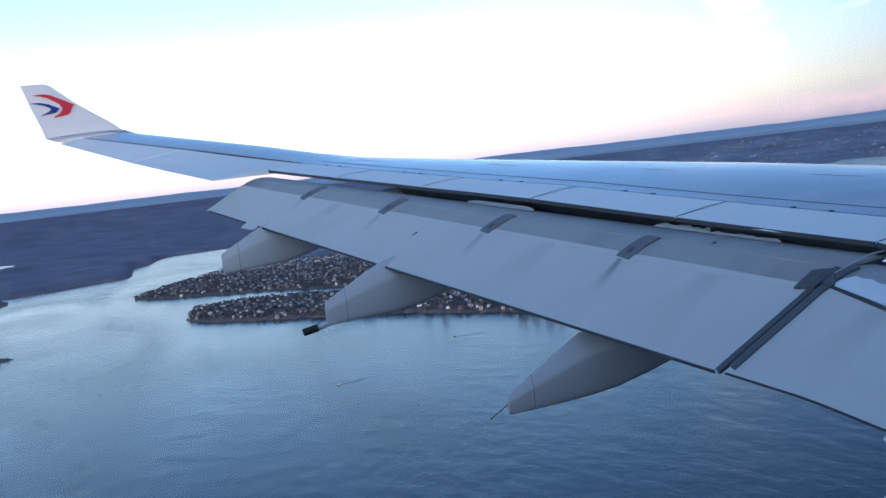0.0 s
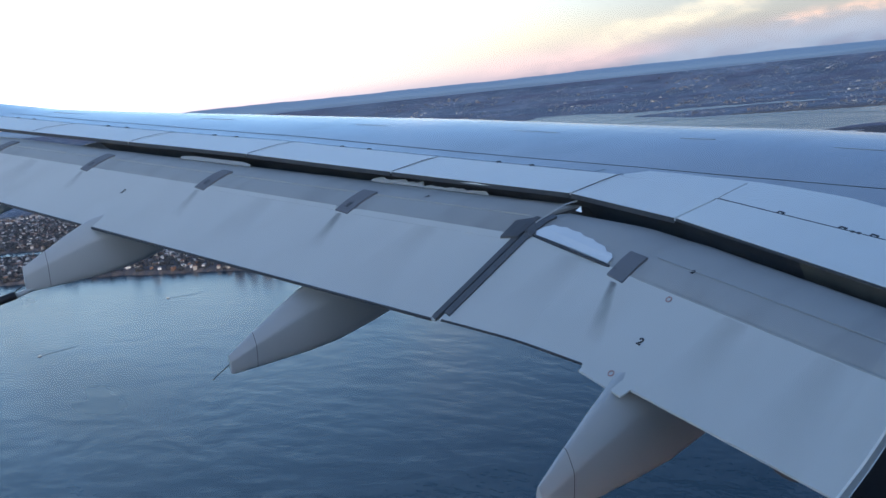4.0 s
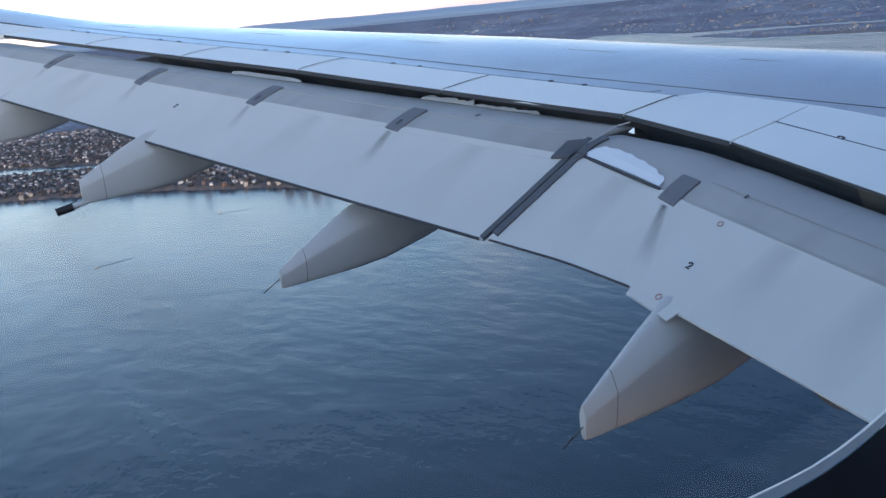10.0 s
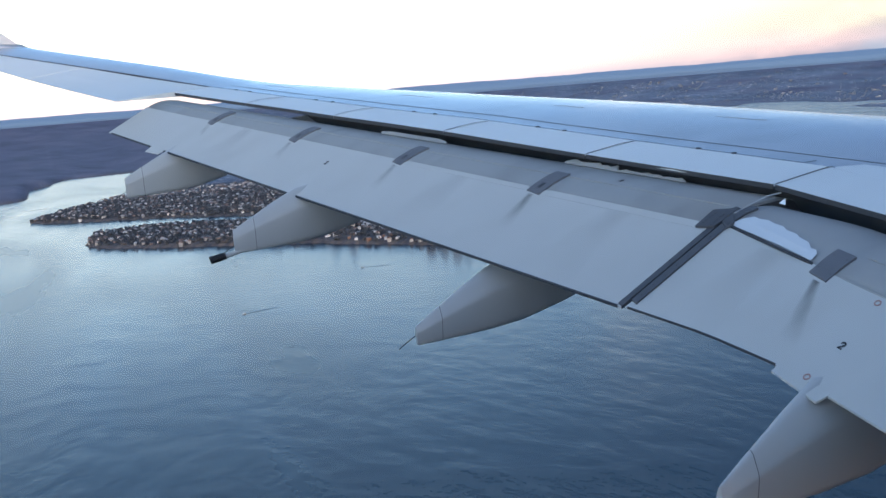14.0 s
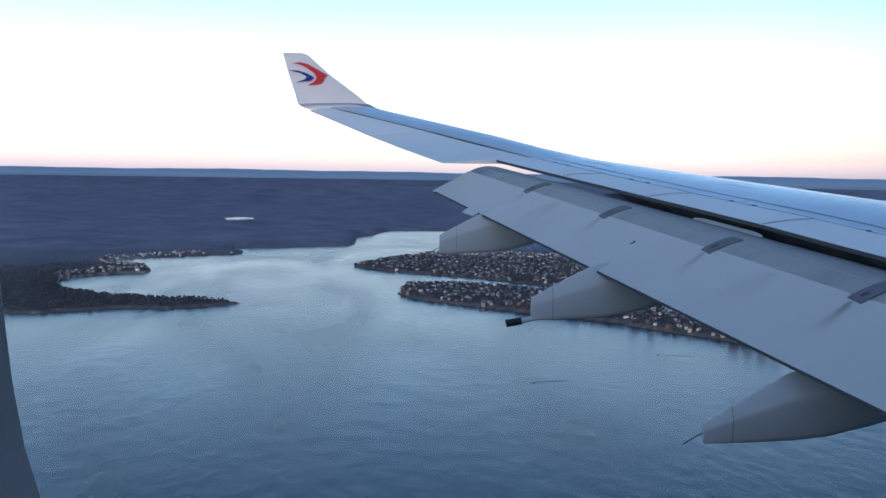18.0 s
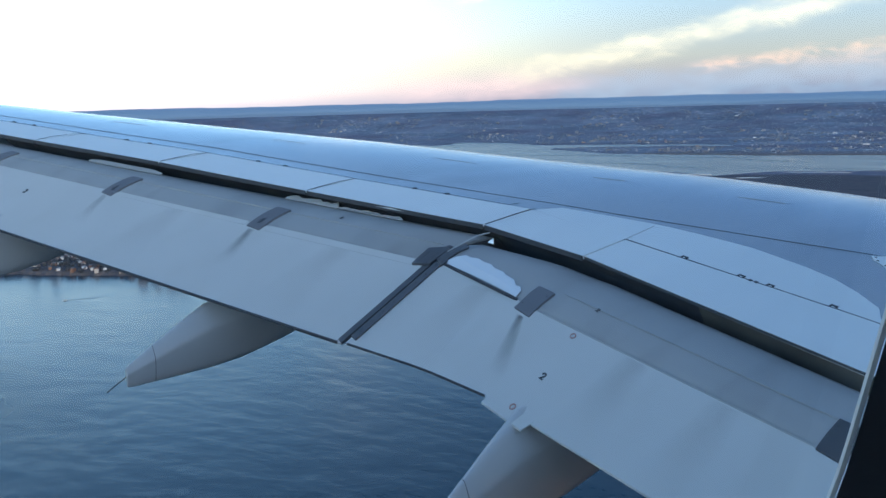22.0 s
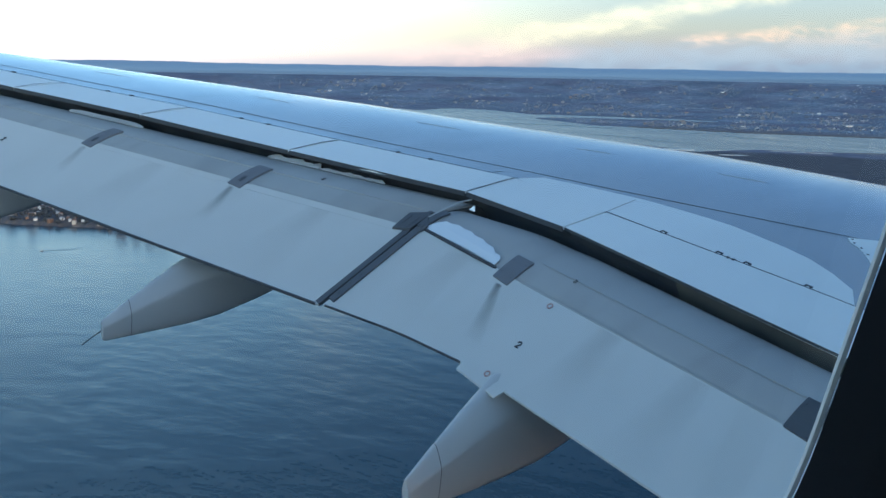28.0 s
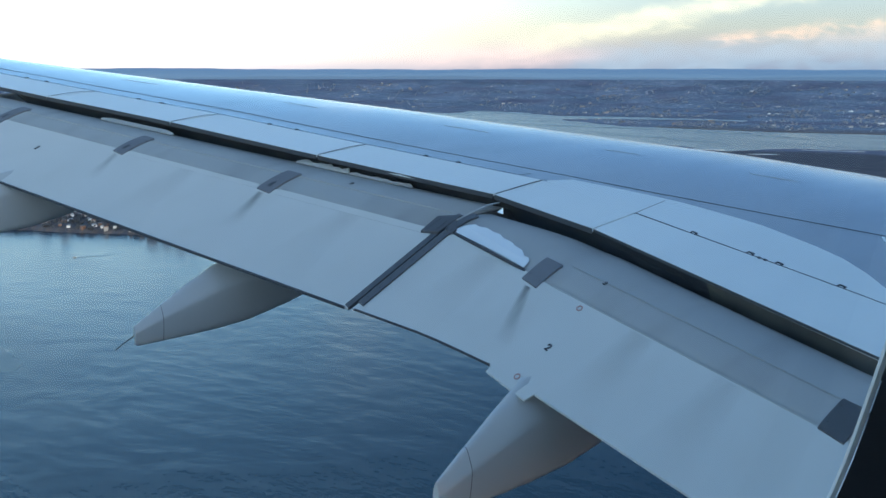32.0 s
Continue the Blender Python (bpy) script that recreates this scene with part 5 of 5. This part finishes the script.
def house_shape(w, d, h, r):
    walls = bmesh.new()
    q = [walls.verts.new((x, y, z)) for z in (-2.0, h) for x, y in ((-w, -d), (w, -d), (w, d), (-w, d))]
    for f in ((0, 1, 5, 4), (1, 2, 6, 5), (2, 3, 7, 6), (3, 0, 4, 7), (4, 5, 6, 7)):
        walls.faces.new([q[i] for i in f])
    roof = bmesh.new()
    o = 0.3
    q = [roof.verts.new(p) for p in ((-w - o, -d - o, h), (w + o, -d - o, h), (w + o, d + o, h), (-w - o, d + o, h), (-w * 0.45, 0, h + r), (w * 0.45, 0, h + r))]
    for f in ((0, 1, 5, 4), (1, 2, 5), (2, 3, 4, 5), (3, 0, 4), (3, 2, 1, 0)):
        roof.faces.new([q[i] for i in f])
    return walls, roof


spots = []
rng = random.Random(7)
PITCH = 7.6
for gi in range(-80, 212):
    for gj in range(56, 238):
        x, y = gi * PITCH + rng.uniform(-2.4, 2.4), gj * PITCH + rng.uniform(-2.4, 2.4)
        r = math.hypot(x, y)
        if not 620 < r < 1760:
            continue
        i, j = cell(x, y)
        az = math.degrees(AZ[j])
        if S2[i, j] < 0.62 or GZ[i, j] < 1.5 or not -22 < az < 46:
            continue
        if is_park[i, j]:
            if not (-22 < az < -11.5 and 1280 < r < 1720 and S2[i, j] < 0.97 and rng.random() < 0.55):
                continue
        elif rng.random() < 0.60 + 0.2 * (hill[i, j] > 0.7):
            continue
        spots.append((x, y, GZ[i, j], az, r, rng.random(), rng.random()))
spots.sort(key=lambda s: s[4] - (150 if 0 < s[3] < 24 else 0))
protos = []
for k in range(6):
    w, d = ((2.2, 1.6), (1.8, 1.5), (2.6, 1.7), (2.0, 1.8), (2.3, 1.5), (1.7, 1.7))[k]
    h = (1.7, 2.6, 1.8, 2.7, 2.4, 1.7)[k]
    ob = tagged(new("house"), ("cream house with a terracotta hip roof among trees", "brick house with a grey hip roof among trees", "white house with a pale hip roof among trees")[k % 3], "house", "shoreline houses")
    a, b = house_shape(w, d, h, 0.9)
    part("wall", a, WALLS[k % 3], ob)
    part("roof", b, ROOFS[k % 3], ob)
    protos.append(ob)
for n, (x, y, z, az, r, u, v) in enumerate(spots[:300]):
    m = pose(x, y, z, 0, 0, u * 180)
    if n < 6:
        protos[n].matrix_world = m
    else:
        copy_thing(protos[int(v * 5.99)], m)


def island_material(name, stops, rough):
    m = bpy.data.materials.new(name)
    m.use_nodes = True
    n, l = m.node_tree.nodes, m.node_tree.links
    g = n.new("ShaderNodeNewGeometry")
    r = n.new("ShaderNodeValToRGB")
    r.color_ramp.interpolation = "CONSTANT"
    while len(r.color_ramp.elements) < len(stops):
        r.color_ramp.elements.new(0.5)
    for e, (at, rgb) in zip(r.color_ramp.elements, stops):
        e.position, e.color = at, (*rgb, 1)
    l.new(g.outputs["Random Per Island"], r.inputs[0])
    l.new(r.outputs[0], n["Principled BSDF"].inputs["Base Color"])
    n["Principled BSDF"].inputs["Roughness"].default_value = rough
    return m


def joined(name, verts, faces, mat, label, category):
    me = bpy.data.meshes.new(name)
    me.from_pydata(verts, [], faces)
    me.materials.append(mat)
    return tagged(new(name, me), label, category, kind="stuff")


wv, wf, rv, rf = [], [], [], []
for x, y, z, az, r, u, v in spots[300:]:
    w, d, h = 1.5 + 1.1 * v, 1.3 + 0.6 * u, 1.6 + 1.3 * ((u * 7.3) % 1)
    ca, sa = math.cos(u * 3.14), math.sin(u * 3.14)
    put = lambda a, b, c: (x + ca * a - sa * b, y + sa * a + ca * b, z + c)
    o = len(wv)
    wv += [put(a, b, c) for c in (-2.0, h) for a, b in ((-w, -d), (w, -d), (w, d), (-w, d))]
    wf += [tuple(o + i for i in f) for f in ((0, 1, 5, 4), (1, 2, 6, 5), (2, 3, 7, 6), (3, 0, 4, 7))]
    o = len(rv)
    e = 0.4
    rv += [put(*p) for p in ((-w - e, -d - e, h), (w + e, -d - e, h), (w + e, d + e, h), (-w - e, d + e, h), (-w * 0.45, 0, h + 1.2), (w * 0.45, 0, h + 1.2))]
    rf += [tuple(o + i for i in f) for f in ((0, 1, 5, 4), (1, 2, 5), (2, 3, 4, 5), (3, 0, 4))]
joined("suburb_walls", wv, wf, island_material("suburb_wall", [(0, (0.40, 0.37, 0.35)), (0.30, (0.22, 0.16, 0.14)), (0.50, (0.78, 0.74, 0.71)), (0.78, (0.28, 0.27, 0.28))], 0.85), "cream, brick and white walls of far suburban houses", "houses")
joined("suburb_roofs", rv, rf, island_material("suburb_roof", [(0, (0.19, 0.125, 0.11)), (0.28, (0.15, 0.16, 0.18)), (0.62, (0.44, 0.44, 0.45)), (0.80, (0.10, 0.11, 0.13))], 0.8), "terracotta, grey and pale roofs of far suburban houses", "roofs")

# far buildings across the plain
fv, ff = [], []
rng = random.Random(23)
for _ in range(20000):
    az, r = rng.uniform(12, 78), 2300 + 2450 * rng.random()
    x, y = r * math.sin(radians(az)), r * math.cos(radians(az))
    i, j = cell(x, y)
    if S1[i, j] < 0.95 or GZ[i, j] < 0.8:
        continue
    if BUILT[i, j] < 0.35 and rng.random() < 0.8:
        continue
    if math.sin(x * 0.011 + 2 * math.sin(y * 0.006)) * math.sin(y * 0.014 + 1.5 * math.sin(x * 0.004)) < 0.12 and rng.random() < 0.82:
        continue
    big = rng.random() < 0.04 + 0.10 * (math.sin(x * 0.004 + 1) * math.sin(y * 0.005) > 0.45)
    w, d, h = (rng.uniform(8, 16), rng.uniform(6, 9), rng.uniform(2.5, 5)) if big else (rng.uniform(2.4, 4.2), rng.uniform(2.4, 3.8), rng.uniform(1.6, 2.8))
    u = math.radians(-az) + 0.5 * math.sin(x * 0.003) + rng.uniform(-0.2, 0.2)
    ca, sa = math.cos(u), math.sin(u)
    o = len(fv)
    fv += [(x + ca * a - sa * b, y + sa * a + ca * b, GZ[i, j] + c) for c in (-3.0, h) for a, b in ((-w / 2, -d / 2), (w / 2, -d / 2), (w / 2, d / 2), (-w / 2, d / 2))]
    ff += [tuple(o + k for k in f) for f in ((0, 1, 5, 4), (1, 2, 6, 5), (2, 3, 7, 6), (3, 0, 4, 7), (4, 5, 6, 7))]
joined("far_suburb", fv, ff, island_material("far_building", [(0, (0.12, 0.135, 0.165)), (0.30, (0.17, 0.185, 0.21)), (0.55, (0.19, 0.165, 0.17)), (0.72, (0.25, 0.255, 0.27)), (0.90, (0.40, 0.395, 0.40)), (0.97, (0.66, 0.65, 0.64))], 0.8), "pale and brick buildings of the far suburbs", "buildings")

# trees as rough clumps
ICO_T = (1 + 5**0.5) / 2
ICO = [Vector(p).normalized() for p in ((-1, ICO_T, 0), (1, ICO_T, 0), (-1, -ICO_T, 0), (1, -ICO_T, 0), (0, -1, ICO_T), (0, 1, ICO_T), (0, -1, -ICO_T), (0, 1, -ICO_T), (ICO_T, 0, -1), (ICO_T, 0, 1), (-ICO_T, 0, -1), (-ICO_T, 0, 1))]
ICF = ((0, 11, 5), (0, 5, 1), (0, 1, 7), (0, 7, 10), (0, 10, 11), (1, 5, 9), (5, 11, 4), (11, 10, 2), (10, 7, 6), (7, 1, 8), (3, 9, 4), (3, 4, 2), (3, 2, 6), (3, 6, 8), (3, 8, 9), (4, 9, 5), (2, 4, 11), (6, 2, 10), (8, 6, 7), (9, 8, 1))
tv, tf = [], []
rng = random.Random(11)


def clump(x, y, z, r):
    o = len(tv)
    for p in ICO:
        k = r * rng.uniform(0.65, 1.25)
        tv.append((x + p.x * k, y + p.y * k, z + p.z * k * 0.85))
    tf.extend(tuple(o + i for i in f) for f in ICF)


for gi in range(-170, 312):
    for gj in range(86, 344):
        x, y = gi * 5.0 + rng.uniform(-2.3, 2.3), gj * 5.0 + rng.uniform(-2.3, 2.3)
        r = math.hypot(x, y)
        if not 620 < r < 1640:
            continue
        i, j = cell(x, y)
        az = math.degrees(AZ[j])
        if S1[i, j] < 0.8 or GZ[i, j] < 1.2 or not -28 < az < 47:
            continue
        if sand[i, j] > 0.3 or rng.random() < (0.30 + max(0.0, (r - 1250) / 450) if is_park[i, j] else 0.28):
            continue
        s = rng.uniform(1.2, 2.7) * (0.75 if is_park[i, j] else 1.0)
        clump(x, y, GZ[i, j] + s * 0.7, s)
# leaf tones turned bluish, haze put into the colour
joined("woodland", tv, tf, island_material("tree_leaves", [(0, (0.046, 0.052, 0.060)), (0.3, (0.058, 0.063, 0.070)), (0.6, (0.078, 0.074, 0.080)), (0.85, (0.050, 0.055, 0.066))], 0.95), "dark green tree crowns among the houses and on the headlands", "trees")

# apartment blocks by the beach
M_BLOCK = material("apartment_wall", (0.66, 0.58, 0.50), 0.8, grain=0.15, grain_scale=0.4, vary=0.5)
M_PANE = material("apartment_glass", (0.05, 0.06, 0.08), 0.2)
rng = random.Random(5)


def block(az, back, w, d, floors):
    r0 = next(rr for rr in range(600, 1400, 4) if LAND[cell(rr * math.sin(radians(az)), rr * math.cos(radians(az)))])
    r = r0 + back
    x, y = r * math.sin(radians(az)), r * math.cos(radians(az))
    i, j = cell(x, y)
    ob = tagged(new("apartment_block"), "pale %s apartment block near the beach" % ("tall" if floors > 5 else "low"), "apartment block", "beachside apartment blocks")
    h = floors * 2.6
    bm = bmesh.new()
    bmesh.ops.create_cube(bm, size=1, matrix=Matrix.LocRotScale((0, 0, h / 2 - 1), None, (w, d, h + 2)))
    bmesh.ops.bevel(bm, geom=list(bm.edges), offset=0.12, segments=1, affect="EDGES")
    part("wall", bm, M_BLOCK, ob)
    bm = bmesh.new()
    bmesh.ops.create_cube(bm, size=1, matrix=Matrix.LocRotScale((w * 0.1, 0, h + 0.9), None, (w * 0.4, d * 0.5, 1.8)))
    part("plant_room", bm, M_BLOCK, ob)
    for f in range(floors):
        bm = bmesh.new()
        for s in (-0.28, 0.28):
            bmesh.ops.create_cube(bm, size=1, matrix=Matrix.LocRotScale((w * s, -d / 2, f * 2.6 + 1.4), None, (w * 0.34, 0.3, 1.3)))
        bmesh.ops.create_cube(bm, size=1, matrix=Matrix.LocRotScale((-w / 2, 0, f * 2.6 + 1.4), None, (0.3, d * 0.5, 1.3)))
        part("window_band", bm, M_PANE, ob)
    ob.matrix_world = pose(x, y, GZ[i, j], 0, 0, -az + rng.uniform(-12, 12))


for az, back, w, d, fl in ((20.4, 30, 10, 8, 4), (21.2, 60, 7, 7, 7), (22.0, 26, 9, 8, 6), (22.7, 44, 7, 7, 8), (23.4, 24, 11, 8, 4), (24.3, 40, 12, 8, 3), (26.2, 28, 8, 8, 7), (26.9, 24, 9, 8, 8), (27.5, 34, 8, 8, 6), (28.2, 20, 8, 8, 9), (28.8, 30, 10, 8, 5), (29.4, 24, 12, 8, 4), (30.8, 44, 11, 8, 4), (32.2, 40, 9, 8, 3), (33.8, 70, 6, 6, 7), (35.5, 36, 12, 8, 3), (14.5, 60, 9, 8, 4), (15.6, 70, 7, 7, 6), (11.0, 40, 9, 7, 3)):
    block(az, back, w, d, fl)

# sand bars in the shallows behind the peninsula
M_SANDBAR = material("wet_sand", (0.62, 0.58, 0.54), 0.35, grain=0.4, grain_scale=0.08, stain=0.5, stain_scale=0.05)
rng = random.Random(31)
for az, el, long, broad, turn in ((-1.5, -5.45, 46, 7, 20), (-4.2, -5.3, 60, 8, 8), (-2.2, -5.05, 52, 9, 12), (-5.8, -4.98, 40, 6, 5), (1.0, -5.35, 26, 4, 30), (-3.6, -4.78, 44, 7, 10), (53.2, -4.75, 110, 26, -48), (57.0, -4.95, 60, 16, -50), (60.5, -4.62, 120, 9, -58)):
    x, y = ground(az, el)
    ring = [(long / 2 * math.cos(a) * rng.uniform(0.75, 1.15), broad / 2 * math.sin(a) * rng.uniform(0.6, 1.3)) for a in np.linspace(0, math.tau, 25)[:-1]]
    bm = bmesh.new()
    low = [bm.verts.new((p, q, -0.3 if az < 40 else -1.5)) for p, q in ring]
    top = [bm.verts.new((p * 0.93, q * 0.85, 0.18)) for p, q in ring]
    bm.faces.new(top)
    for k in range(24):
        bm.faces.new((low[k], low[(k + 1) % 24], top[(k + 1) % 24], top[k]))
    tagged(part("sand_bar", bm, M_SANDBAR, m=pose(x, y, max(0.0, GZ[cell(x, y)] + 0.25) + 0.02, 0, 0, turn)), "pale wet sand bar in shallow bay water" if az < 40 else "pale sand flat on low mangrove land", "sand bar", "sand bars in the bay")

# pale pond in the bush behind the bay
px_, py_ = ground(-9.7, -3.3)
ring = [(38 * math.cos(a) * (1 + 0.18 * math.sin(3 * a + 1)), 70 * math.sin(a) * (1 + 0.12 * math.sin(2 * a))) for a in np.linspace(0, math.tau, 33)[:-1]]
pond_z = max(GZ[cell(px_ + p, py_ + q)] for p, q in ring) + 0.4
bm = bmesh.new()
low, top = [bm.verts.new((p * 1.05, q * 1.05, -6.0)) for p, q in ring], [bm.verts.new((p, q, 0.0)) for p, q in ring]
bm.faces.new(top)
for k in range(32):
    bm.faces.new((low[k], low[(k + 1) % 32], top[(k + 1) % 32], top[k]))
M_POND = material("still_water", (0.30, 0.33, 0.36), 0.10, grain=0.2, grain_scale=0.02)
tagged(part("pond", bm, M_POND, m=pose(px_, py_, pond_z, 0, 0, 8)), "pale still pond among dark bushland", "pond")

# small boats on the water
M_HULL = material("boat_hull", (0.50, 0.50, 0.50), 0.4)
M_FOAM = material("wake_foam", (0.16, 0.20, 0.23), 0.6, grain=0.5, grain_scale=0.4)


def boat(az, el, turn):
    x, y = ground(az, el)
    ob = tagged(new("motor_boat"), "small white motor boat trailing a pale wake", "boat", "boats on the sea")
    part("hull", loft([[Vector((s * 1.1 * k, q, z * k + 0.1)) for s, z in ((-1, 1.0), (-0.7, -0.3), (0.7, -0.3), (1, 1.0))] for q, k in ((-3.2, 1.0), (0, 1.05), (2.2, 0.75), (3.6, 0.12))]), M_HULL, ob)
    part("cabin", loft([[Vector((s, q, z)) for s, z in ((-0.7, 1.0), (-0.55, 1.9), (0.55, 1.9), (0.7, 1.0))] for q in (-1.4, 0.8)]), M_HULL, ob)
    part("wake", loft([[Vector((s * w, -3 - q, 0.05)) for s in (-1, 1)] + [Vector((s * w, -3 - q, 0.02)) for s in (1, -1)] for q, w in ((0, 0.8), (12, 1.4), (34, 2.2), (60, 0.3))]), M_FOAM, ob, "pale foam wake")
    ob.matrix_world = pose(x, y, 0.05, 0, 0, turn) @ Matrix.Scale(0.45, 4)


boat(16.0, -10.6, 70)
boat(8.5, -12.6, 100)
